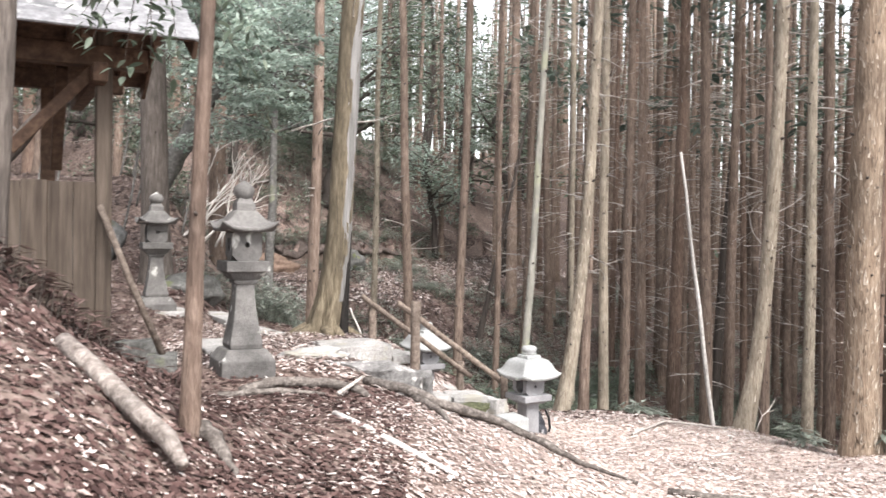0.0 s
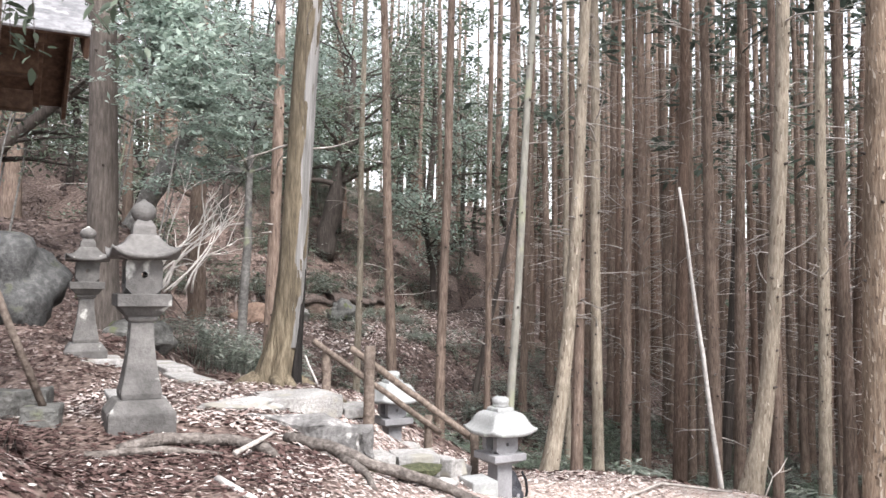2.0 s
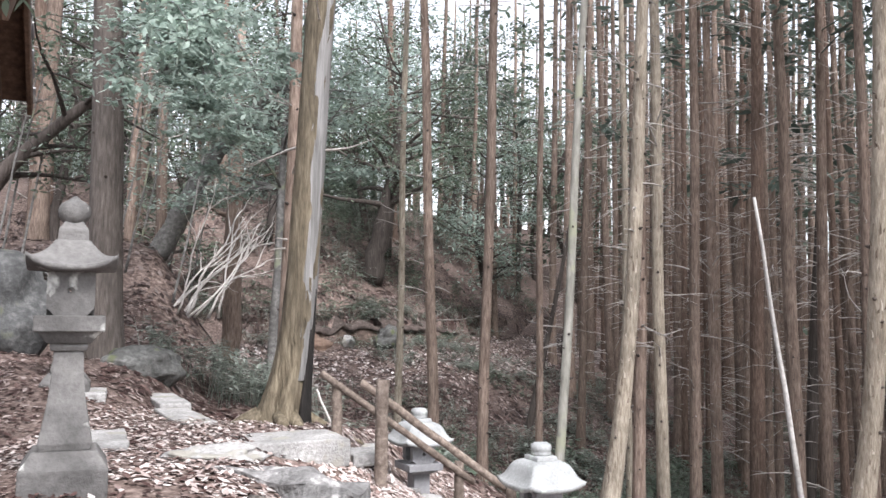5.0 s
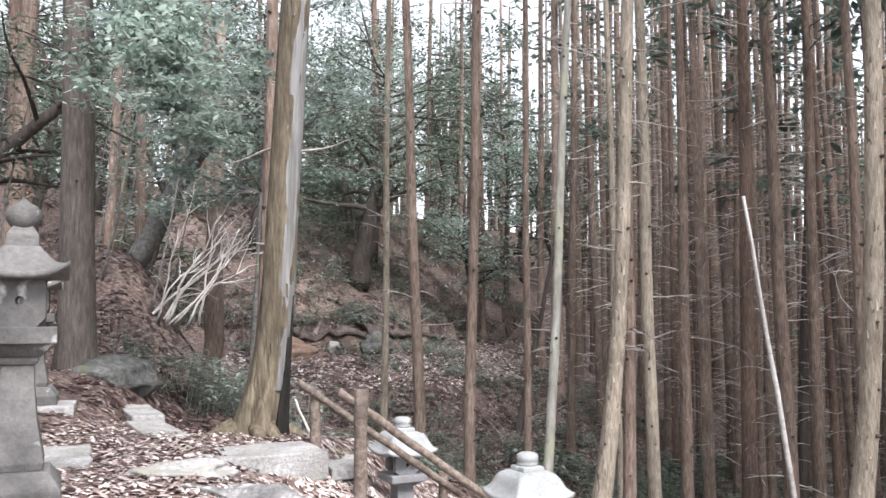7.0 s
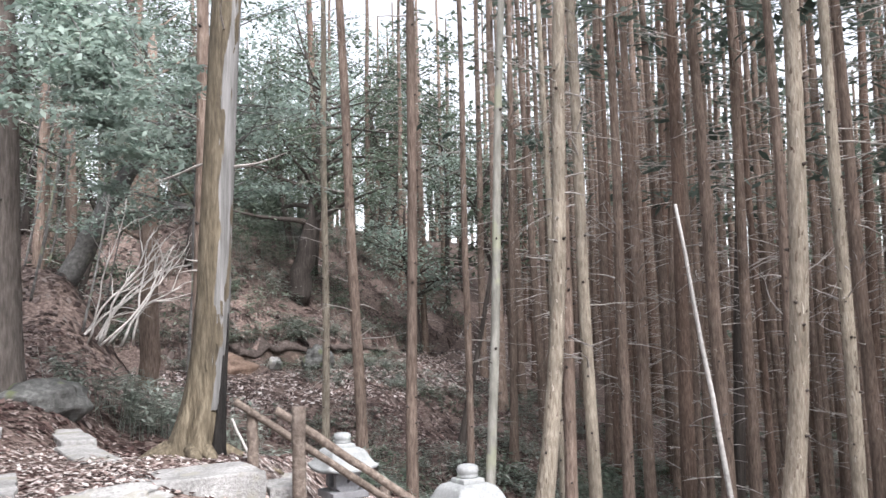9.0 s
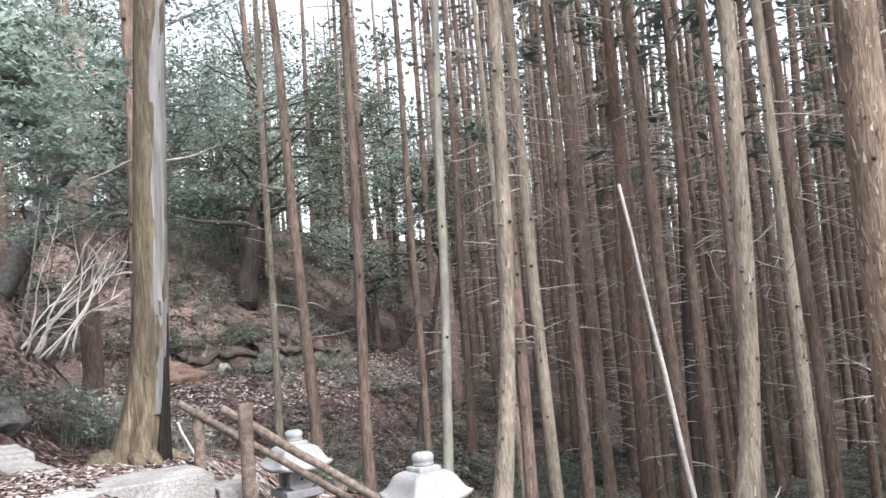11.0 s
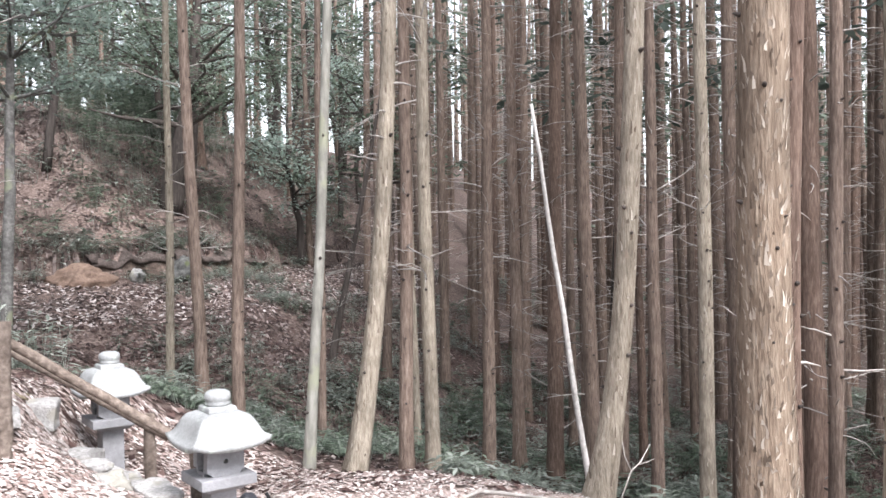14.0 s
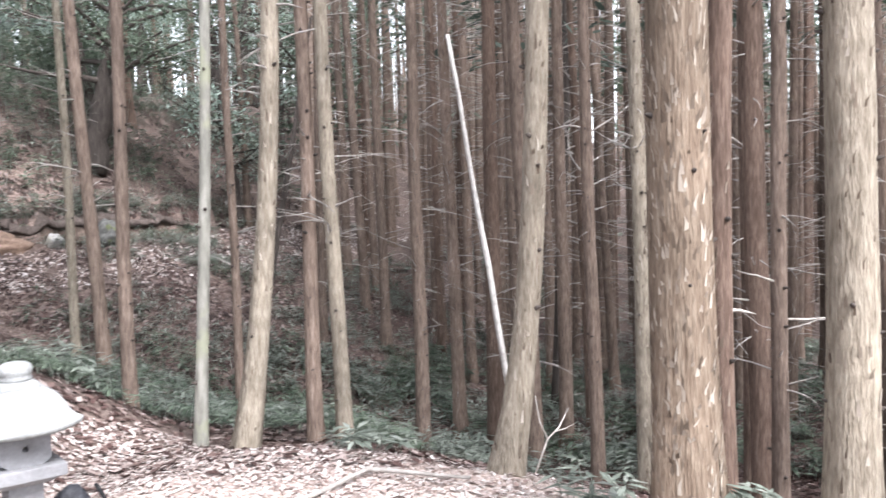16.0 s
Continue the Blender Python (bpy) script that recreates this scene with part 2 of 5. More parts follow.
n, l = SOIL.node_tree.nodes, SOIL.node_tree.links
worn = n.new("ShaderNodeAttribute")
worn.attribute_name = "worn"
dust_noise = n.new("ShaderNodeTexNoise")
dust_noise.inputs["Scale"].default_value, dust_noise.inputs["Detail"].default_value = 22, 6
dust = n.new("ShaderNodeValToRGB")
dust.color_ramp.elements[0].position, dust.color_ramp.elements[0].color = 0.3, (0.25, 0.19, 0.16, 1)
dust.color_ramp.elements[1].position, dust.color_ramp.elements[1].color = 0.7, (0.58, 0.50, 0.455, 1)
geo = n.new("ShaderNodeNewGeometry")
l.new(geo.outputs["Position"], dust_noise.inputs["Vector"])
l.new(dust_noise.outputs["Fac"], dust.inputs["Fac"])
blend = n.new("ShaderNodeMix")
blend.data_type = "RGBA"
bsdf = n["Principled BSDF"]
l.new(bsdf.inputs["Base Color"].links[0].from_socket, blend.inputs["A"])
l.new(dust.outputs["Color"], blend.inputs["B"])
l.new(worn.outputs["Fac"], blend.inputs["Factor"])
l.new(blend.outputs["Result"], bsdf.inputs["Base Color"])

# ---- mesh helpers ----


class Buf:
    """Vertices and faces gathered for one mesh."""

    def __init__(self):
        self.v, self.f = [], []

    def add(self, verts, faces):
        k = len(self.v)
        self.v.extend(tuple(p) for p in verts)
        self.f.extend(tuple(k + i for i in q) for q in faces)
        return self

    def tube(self, points, radii, sides=8, cap=True, wobble=0.0, rng=random):
        """A round limb through points with one radius each."""
        pts = [Vector(p) for p in points]
        verts, faces = [], []
        up = Vector((1, 0, 0)) if abs((pts[-1] - pts[0]).normalized().x) < 0.8 else Vector((0, 1, 0))
        for i, p in enumerate(pts):
            d = (pts[min(i + 1, len(pts) - 1)] - pts[max(i - 1, 0)]).normalized()
            a = (up - d * up.dot(d)).normalized()
            b = d.cross(a)
            up = a
            for k in range(sides):
                w = 2 * math.pi * k / sides
                r = radii[i] * (1 + (rng.uniform(-wobble, wobble) if wobble else 0))
                verts.append(p + a * (r * math.cos(w)) + b * (r * math.sin(w)))
        for i in range(len(pts) - 1):
            for k in range(sides):
                j = (k + 1) % sides
                faces.append((i * sides + k, i * sides + j, (i + 1) * sides + j, (i + 1) * sides + k))
        if cap:
            faces.append(tuple(reversed(range(sides))))
            faces.append(tuple((len(pts) - 1) * sides + k for k in range(sides)))
        return self.add(verts, faces)

    def box(self, lo, hi, m=None):
        v = [Vector((x, y, z)) for x in (lo[0], hi[0]) for y in (lo[1], hi[1]) for z in (lo[2], hi[2])]
        if m:
            v = [m @ p for p in v]
        return self.add(v, [(0, 1, 3, 2), (4, 6, 7, 5), (0, 4, 5, 1), (2, 3, 7, 6), (0, 2, 6, 4), (1, 5, 7, 3)])

    def mesh(self, name, mat, smooth=True):
        me = bpy.data.meshes.new(name)
        me.from_pydata(self.v, [], self.f)
        me.validate()
        if smooth:
            me.polygons.foreach_set("use_smooth", [True] * len(me.polygons))
        me.materials.append(mat)
        return me


def from_bm(bm, name, mat, smooth=False):
    me = bpy.data.meshes.new(name)
    bmesh.ops.recalc_face_normals(bm, faces=bm.faces)
    bm.to_mesh(me)
    bm.free()
    if smooth:
        me.polygons.foreach_set("use_smooth", [True] * len(me.polygons))
    me.materials.append(mat)
    return me


def part(name, data, parent, label="", kind="", m=None):
    ob = new(name, data)
    ob.parent = parent
    if m is not None:
        ob.matrix_basis = m
    return tagged(ob, label, kind=kind)


def thing(name, label, category, m, group="", kind=""):
    ob = new(name)
    ob.empty_display_size = 0.2
    ob.matrix_basis = m
    return tagged(ob, label, category, group, kind)


def solo(name, data, label, category, m=None, group="", kind=""):
    ob = new(name, data)
    if m is not None:
        ob.matrix_basis = m
    return tagged(ob, label, category, group, kind)


def rough_box(l, w, h, seed, amount=0.02, bevel=0.02, cuts=4, taper=0.0):
    """A hewn block standing on z = 0, its faces uneven and its edges worn."""
    bm = bmesh.new()
    bmesh.ops.create_cube(bm, size=1)
    for v in bm.verts:
        k = 1 - taper * (v.co.z + 0.5)
        v.co = Vector((v.co.x * l * k, v.co.y * w * k, (v.co.z + 0.5) * h))
    bmesh.ops.bevel(bm, geom=bm.edges[:], offset=bevel, segments=2, affect="EDGES", profile=0.6)
    if cuts:
        bmesh.ops.subdivide_edges(bm, edges=[e for e in bm.edges if e.calc_length() > 0.08], cuts=cuts, use_grid_fill=True)
    for v in bm.verts:
        q = v.co * 5 + Vector((seed * 7.1, seed * 3.3, seed))
        v.co += Vector((noise.noise(q), noise.noise(q + Vector((9, 2, 4))), noise.noise(q + Vector((3, 8, 1))))) * amount
    return bm


def boulder(sx, sy, sz, seed, rough=0.35, level=4):
    bm = bmesh.new()
    bmesh.ops.create_icosphere(bm, subdivisions=level, radius=1)
    for v in bm.verts:
        n = v.co.normalized()
        k = 1 + rough * noise.noise(n * 1.3 + Vector((seed * 3.7, seed, 0))) + rough * 0.4 * noise.noise(n * 3.5 + Vector((seed, 5, seed)))
        c = n * k
        v.co = Vector((c.x * sx, c.y * sy, c.z * sz))
    return bm


# ---- ground ----


def sm(a):
    a = np.clip(a, 0, 1)
    return a * a * (3 - 2 * a)


def softplus(a, k=1.0):
    return np.log1p(np.exp(np.clip(a / k, -40, 40))) * k


TRAIL = np.array([(-59.62, 20), (-13.48, 24.2), (-7.44, 25.4), (-4.42, 26.1), (-2.37, 27.6), (-0.25, 31.2), (2.21, 36), (6.14, 43), (13.57, 56), (64.01, 130)], float)


def trail_side(x, y):
    """Signed distance from the far trail: positive uphill of it."""
    best, sign = np.full(np.shape(x), 1e9), np.ones(np.shape(x))
    for (ax, ay), (bx, by) in zip(TRAIL[:-1], TRAIL[1:]):
        dx, dy = bx - ax, by - ay
        u = np.clip(((x - ax) * dx + (y - ay) * dy) / (dx * dx + dy * dy), 0, 1)
        d = np.hypot(x - ax - u * dx, y - ay - u * dy)
        s = np.where((y - ay) * dx - (x - ax) * dy > 0, 1.0, -1.0)
        closer = d < best
        best, sign = np.where(closer, d, best), np.where(closer, s, sign)
    return best * sign


def swing(x, y):
    """The far side of the place lies a little clockwise of the clearing's axes."""
    return x - 0.033 * softplus(np.asarray(y, float) - 8.5, 0.8)


def wobble(x, y, s, seed):
    """A cheap smooth unevenness made of crossed waves."""
    return (np.sin(x * s + seed) * np.cos(y * s * 1.13 - seed * 0.7) + 0.6 * np.sin(x * s * 2.1 - y * s * 1.7 + seed * 1.9) + 0.4 * np.cos(x * s * 3.7 + y * s * 3.1 + seed)) / 2


def ground(x, y):
    """Height of the forest floor: the clearing, its edge, the gully and the hillside with its trail."""
    x, y = np.asarray(x, float), np.asarray(y, float)
    b = trail_side(x, y)
    x = swing(x, y)
    clear = -0.7 * sm((x + 0.9) / 2.6) - 0.5 * sm((y - 6.5) / 4) * sm((x + 1.2) / 1.6)
    clear = clear - 0.62 * sm((y - 10.1) / 1.5) * sm((x + 1.1) / 0.8) * (1 - sm((x - 0.2) / 1.4)) * (1 - sm((y - 12.4) / 2.4)) + 0.45 * sm((-2.6 - x) / 2.0) * sm((y - 8.5) / 3)
    clear = clear + (0.75 * sm((-0.7 - x) / 1.75) + 0.4 * sm((-2.05 - x) / 0.8)) * sm((6.1 - y) / 1.3) - 0.27 * np.exp(-((x + 0.75) ** 2 + (y - 9.35) ** 2) / 0.3) - 0.14 * np.exp(-((x + 0.25) ** 2 + (y - 7.72) ** 2) / 0.12) + 0.5 * softplus(-x - 6.5, 0.6) * sm((9 - y) / 3)
    edge = 11.3 + 0.3 * np.minimum(x, 2.6) + 4 * sm((-2.8 - x) / 1.5) - 1.05 * softplus(x - 2.95, 0.35)
    fall = softplus(y - edge, 0.25)
    fall = np.where(fall > 14, 14 + (fall - 14) * 0.05, fall)
    valley = clear - (0.22 + 0.06 * sm((x - 1.5) / 2.5)) * fall
    up = softplus(b - 1.0, 0.25)
    hill = 0.02 + 0.012 * np.clip(y - 26, 0, 30) + 0.6 * sm((b - 0.75) / 0.3) + 0.72 * np.minimum(up, 6) + 0.3 * np.clip(up - 6, 0, 12) + 0.28 * np.clip(b, -2.6, 0) + 0.5 * np.clip(b + 2.6, -10, 0)
    l = (y - 14.6) * 0.75 + (-3.5 - x) * 0.3
    mask = sm((-2.0 - 0.24 * (y - 15) - x) / 3.6) * (1 - sm((y - 18.2 + 0.8 * (x + 6)) / 3.2))
    mound = -0.25 - 0.4 * softplus(x + 2.6 + 0.2 * (y - 13), 0.3) + np.minimum(0.62 * softplus(l, 0.25), 2.6) * mask - 0.9 * (1 - mask) * sm((y - 14) / 4)
    hill = np.maximum(hill, mound)
    k = 0.25
    valley = valley + np.minimum(0.2 * np.clip(y - 42, 0, None), 11) * sm((x + 4) / 8)
    z = np.maximum(valley, hill) + k * np.log1p(np.exp(-np.abs(valley - hill) / k)) - k * 0.2
    near = sm((14 - y) / 3) * sm((3.2 + x) / 1.0)
    return z + 0.13 * sm((b - 1.2) / 1.5) * wobble(x, y, 2.6, 7.0) + 0.035 * wobble(x, y, 2.3, 1.0) + (0.12 - 0.09 * near) * wobble(x, y, 0.9, 2.4)


def gz(x, y):
    return float(ground(x, y))


def spread(lo, hi, dense_lo, dense_hi, fine, grow=1.09):
    a = list(np.arange(dense_lo, dense_hi, fine))
    d, p = fine, dense_hi
    while p < hi:
        a.append(p)
        d *= grow
        p += d
    d, p = fine, dense_lo - fine
    while p > lo:
        a.insert(0, p)
        d *= grow
        p -= d
    return np.array(a)


gx, gy = spread(-400, 400, -6.0, 8.0, 0.085), spread(-300, 600, 1.0, 16.0, 0.085)
GX, GY = np.meshgrid(gx, gy)
GZ = ground(GX, GY)
verts = np.stack([GX.ravel(), GY.ravel(), GZ.ravel()], 1)
nx, ny = len(gx), len(gy)
idx = np.arange(nx * ny).reshape(ny, nx)
quads = np.stack([idx[:-1, :-1].ravel(), idx[:-1, 1:].ravel(), idx[1:, 1:].ravel(), idx[1:, :-1].ravel()], 1)
gm = bpy.data.meshes.new("ground")
gm.from_pydata(verts.tolist(), [], quads.tolist())
gm.polygons.foreach_set("use_smooth", [True] * len(gm.polygons))
gm.attributes.new("worn", "FLOAT", "POINT").data.foreach_set("value", (sm((GX + 0.4) / 1.6) * sm((12.3 - GY - 0.5 * np.clip(GX - 4, 0, 9)) / 1.2) * sm((GX + GY - 3) / 4)).ravel())
gm.materials.append(SOIL)
solo("ground", gm, "leaf-strewn forest floor falling from a clearing into a gully", "ground", kind="structure")

# ---- trees ----
UP = Vector((0, 0, 1))


def trunk_mesh(name, mat, r, height, lean=(0, 0), flare=0.5, sides=14, segs=26, bend=(0, 0), seed=0, below=0.5, lobes=5, taper=0.62, flare_height=0.45, foot=(0.0, 1.0)):
    """A tapered trunk from its base at the origin, with a lobed root flare and slightly uneven rings. Returns the mesh and its axis."""
    rng = random.Random(seed)
    ph = rng.uniform(0, 6)
    wx, wy = rng.uniform(0, 6), rng.uniform(0, 6)
    zs = [-below] + [height * (i / segs) ** 1.6 for i in range(segs + 1)]

    def axis(z):
        q = z / height
        return Vector((lean[0] * z + foot[0] * math.exp(-z / foot[1]) + bend[0] * (math.sin(min(q * 2.6, 1.57)) - q) + 0.012 * math.sin(z * 1.1 + wx), lean[1] * z + bend[1] * (math.sin(min(q * 2.6, 1.57)) - q) + 0.012 * math.sin(z * 0.9 + wy), z))

    verts, faces = [], []
    for z in zs:
        c, zz = axis(max(z, 0)), max(z, 0)
        rad = r * (1 - taper * zz / height)
        fl = flare * math.exp(-zz / flare_height)
        for k in range(sides):
            w = 2 * math.pi * k / sides
            q = rad * (1 + fl * (1 + 0.45 * math.sin(w * lobes + ph)) + 0.05 * noise.noise(Vector((math.cos(w) * 2 + seed, math.sin(w) * 2, zz * 2.2))))
            verts.append((c.x + q * math.cos(w), c.y + q * math.sin(w), z))
    for i in range(len(zs) - 1):
        for k in range(sides):
            j = (k + 1) % sides
            faces.append((i * sides + k, i * sides + j, (i + 1) * sides + j, (i + 1) * sides + k))
    return Buf().add(verts, faces).mesh(name, mat), axis


def branch_into(buf, p, d, length, r, rng, droop=0.25, sub=0, segs=5, sides=4, crook=0.16):
    """A crooked dead branch from p along d, with side twigs."""
    pts, dd, q = [Vector(p)], Vector(d).normalized(), Vector(p)
    for i in range(segs):
        dd = (dd + Vector((rng.uniform(-crook, crook), rng.uniform(-crook, crook), rng.uniform(-crook, crook) - droop / segs))).normalized()
        q = q + dd * (length / segs)
        pts.append(q.copy())
    buf.tube(pts, [r * (1 - 0.85 * i / segs) for i in range(segs + 1)], sides, cap=False)
    for s in range(sub):
        i = rng.randint(1, segs - 1)
        side = Vector((rng.uniform(-1, 1), rng.uniform(-1, 1), rng.uniform(-0.3, 0.6)))
        branch_into(buf, pts[i], (dd + side).normalized(), length * rng.uniform(0.25, 0.5), r * 0.5, rng, droop, 0, 3, 3)


def dead_branches(axis, r, height, lo, hi, count, rng, reach=(0.25, 1.3)):
    buf = Buf()
    for _ in range(count):
        z = rng.uniform(lo, hi)
        w = rng.uniform(0, 2 * math.pi)
        c = axis(z)
        rad = r * (1 - 0.62 * z / height) * 0.9
        d = Vector((math.cos(w), math.sin(w), rng.uniform(-0.15, 0.55)))
        length = rng.uniform(*reach) * rng.choice((0.3, 0.6, 1, 1))
        branch_into(buf, c + Vector((math.cos(w), math.sin(w), 0)) * rad, d, length, rng.uniform(0.008, 0.016), rng, rng.uniform(0, 0.5), 2 if length > 0.7 else 0)
    return buf


def stubs(axis, r, height, lo, hi, count, rng):
    """Knots and snapped-off branch ends on a trunk."""
    buf = Buf()
    for _ in range(count):
        z = rng.uniform(lo, hi)
        w = rng.uniform(0, 2 * math.pi)
        out = Vector((math.cos(w), math.sin(w), 0.25))
        c = axis(z) + Vector((math.cos(w), math.sin(w), 0)) * (r * (1 - 0.62 * z / height) * 0.92)
        k = rng.uniform(0.012, 0.022)
        buf.tube([c, c + out * k * 1.2, c + out * k * rng.uniform(1.5, 3)], [k, k * 0.8, k * 0.35], 6)
    return buf


def spray_crown(axis, lo, hi, branches, reach, rng, size=(0.22, 0.4), per=12):
    """Drooping conifer boughs, each set with many small flat sprays."""
    buf = Buf()
    for i in range(branches):
        z = rng.uniform(lo, hi)
        w = rng.uniform(0, 2 * math.pi)
        q = 1 - 0.65 * (z - lo) / (hi - lo)
        length = rng.uniform(0.5, 1.0) * reach * q
        d = Vector((math.cos(w), math.sin(w), rng.uniform(-0.1, 0.35)))
        c = axis(z)
        end = c + d * length - UP * (0.18 * length)
        buf.tube([c, c + d * length * 0.5, end], [0.022, 0.014, 0.005], 3, cap=False)
        for k in range(per):
            f = rng.uniform(0.25, 1.05)
            p = c.lerp(end, f) + Vector((rng.gauss(0, 0.13), rng.gauss(0, 0.13), rng.gauss(0, 0.10)))
            a = (d + Vector((rng.uniform(-1.2, 1.2), rng.uniform(-1.2, 1.2), rng.uniform(-0.9, 0.3)))).normalized()
            s = a.cross(Vector((rng.uniform(-0.4, 0.4), rng.uniform(-0.4, 0.4), 1))).normalized()
            length_s = rng.uniform(*size)
            wdt = length_s * rng.uniform(0.16, 0.28)
            buf.add([p - s * wdt * 0.4, p + a * length_s * 0.5 - s * wdt, p + a * length_s, p + a * length_s * 0.5 + s * wdt, p + s * wdt * 0.4], [(0, 1, 2, 3, 4)])
    return buf


def leaf_clump(buf, p, spread_r, count, size, rng, flat=0.6):
    for _ in range(count):
        c = Vector(p) + Vector((rng.gauss(0, spread_r), rng.gauss(0, spread_r), rng.gauss(0, spread_r * flat)))
        a = Vector((rng.uniform(-1, 1), rng.uniform(-1, 1), rng.uniform(-0.6, 0.2))).normalized()
        n = Vector((rng.uniform(-0.5, 0.5), rng.uniform(-0.5, 0.5), 1)).normalized()
        s = a.cross(n).normalized()
        k = size * rng.uniform(0.6, 1.3)
        buf.add([c, c + a * k * 0.45 + s * k * 0.24 - UP * k * 0.03, c + a * k, c + a * k * 0.45 - s * k * 0.24 - UP * k * 0.03], [(0, 1, 2), (0, 2, 3)])


# single trunks: x, y at eye height, rough base z, radius, lean per metre, bark
def single_tree(label, x, y, zb, r, lean, bark, height=17.0, branch=(2.0, 9.0, 18), flare=0.45, seed=1, bend=(0, 0), crown=(10.5, 16.0, 18), flakes=0, knots=26, sides=14, flare_height=0.45, lobes=5, at=0.9, category="tree", leany=0.0, foot=(0.0, 1.0)):
    rng = random.Random(seed)
    zb = gz(x - lean * (at - zb) + foot[0], y - leany * (at - zb)) - 0.06
    base = Vector((x - lean * (at - zb), y - leany * (at - zb), zb))
    ob = thing("cedar_tree", label, category, Matrix.Translation(base), group="cedars round the clearing")
    me, axis = trunk_mesh("trunk", bark, r, height, (lean, leany), flare, seed=seed, bend=bend, sides=sides, flare_height=flare_height, lobes=lobes, foot=foot)
    part("trunk", me, ob)
    part("branchwork", dead_branches(axis, r, height, branch[0], branch[1], branch[2], rng).mesh("dead_branches", DEADWOOD), ob, "dry grey snapped branches", "stuff")
    if knots:
        part("knotwork", stubs(axis, r, height, 0.6, 7.5, knots, rng).mesh("knots", BARK_DARK), ob, "small dark branch knots", "stuff")
    if crown:
        part("crown", spray_crown(axis, crown[0], crown[1], crown[2], 2.0, rng).mesh("crown", NEEDLE), ob)
    if flakes:
        buf = Buf()
        for _ in range(flakes):
            z = 0.15 + rng.random() ** 1.2 * 5.5
            w = rng.uniform(0, 2 * math.pi)
            o, tng = Vector((math.cos(w), math.sin(w), 0)), Vector((-math.sin(w), math.cos(w), 0))
            rad = r * (1 - 0.62 * z / height) * (1 + flare * math.exp(-z / flare_height))
            c = axis(z) + o * rad * 0.985
            hgt, wd, lift = rng.uniform(0.03, 0.13), rng.uniform(0.004, 0.014), rng.uniform(0.006, 0.03)
            tilt = tng * rng.uniform(-0.02, 0.02)
            buf.add([c - tng * wd, c + tng * wd, c + tng * wd * 0.8 + o * lift * 0.3 + UP * hgt * 0.5, c - tng * wd * 0.8 + o * lift * 0.3 + UP * hgt * 0.5, c + o * lift + UP * hgt + tilt], [(0, 1, 2, 3), (3, 2, 4)])
        part("bark_fringe", buf.mesh("bark_fringe", FLAKE), ob, "peeling pale bark strips", "stuff")
    return ob


single_tree("slim brown cypress trunk beside a weathered fallen log", -1.372, 4.41, 0.26, 0.044, 0.03, BARK_SLIM, height=9, branch=(2.6, 6, 6), crown=(6, 9, 12), seed=11, knots=14, sides=16, flare=0.3, leany=0.007)
single_tree("tall dark cedar on the hillside behind a stone lantern", -4.305, 13.133, 0.1, 0.215, -0.035, BARK_UMBER, seed=12, branch=(4, 10, 10), at=1.2, flare=0.3, leany=-0.006)
single_tree("brown cedar trunk close behind the old split tree", -1.84, 12.55, -0.25, 0.085, 0.01, BARK, seed=13, flare=0.3)
single_tree("thin pale cypress beyond the handrail", -1.394, 19.953, -1.9, 0.079, 0.008, BARK_PALE, seed=14, branch=(2, 9, 22), flare=0.25, leany=-0.028)
single_tree("brown cedar leaning slightly over the gully", -0.616, 18.166, -2.2, 0.105, -0.032, BARK, seed=15, branch=(2, 9, 24), flare=0.3, leany=-0.029)
single_tree("straight smooth brown cedar behind the lower lantern", 0.44, 15.531, -2.1, 0.086, 0.019, BARK, seed=16, branch=(6, 10, 8), flare=0.25, leany=-0.014)
single_tree("thin knotty cedar in the gully", 1.368, 18.701, -2.6, 0.073, 0.002, BARK, seed=17, branch=(1.5, 9, 30), flare=0.25, leany=-0.003)
single_tree("dark slanting sapling by the trail", 1.91, 24.5, -0.9, 0.085, 0.2, BARK_DARK, seed=18, height=7, crown=None)
single_tree("pale grey-green smooth trunk behind the lantern", 1.548, 14.159, -1.7, 0.066, 0.053, BARK_GREEN, seed=19, branch=(4, 9, 8), flare=0.3, leany=0.017)
single_tree("stout pale cedar with flared foot at the gully edge", 2.28, 13.296, -1.6, 0.1, 0.04, BARK_PALE, seed=20, flare_height=0.7, foot=(-0.25, 1.4), branch=(3, 10, 24), flakes=220, flare=0.5, leany=0.02)
single_tree("rough brown cedar behind the flared one", 2.599, 14.768, -2.1, 0.09, 0.007, BARK, seed=21, branch=(2.5, 9, 26), flare=0.25, leany=-0.008)
single_tree("slender scaly cedar at the gully edge", 2.853, 14.692, -1.9, 0.092, -0.014, BARK_PALE, seed=22, branch=(2.5, 9, 26), flare=0.25, leany=-0.01)
single_tree("knotty brown cedar deeper in the stand", 4.308, 19.158, -3.0, 0.125, 0.005, BARK, seed=23, branch=(1.5, 9, 30), flare=0.25, leany=-0.001)
single_tree("cedar bristling with dead branches in the gully", 6.175, 19.443, -4.2, 0.155, -0.024, BARK, seed=24, branch=(2.0, 11, 48), flare=0.25, leany=0.004)
single_tree("dark straight cedar deep in the plantation", 8.12, 23.668, -4.8, 0.145, 0.053, BARK_DARK, seed=25, branch=(5, 14, 36), flare=0.2, leany=-0.001)
single_tree("pale bowed cypress at the rim of the clearing", 4.47, 11.281, -1.42, 0.1, 0.003, BARK_PALE, seed=26, foot=(-0.46, 1.9), branch=(4.5, 9, 10), flakes=260, flare=0.5, leany=0.015)
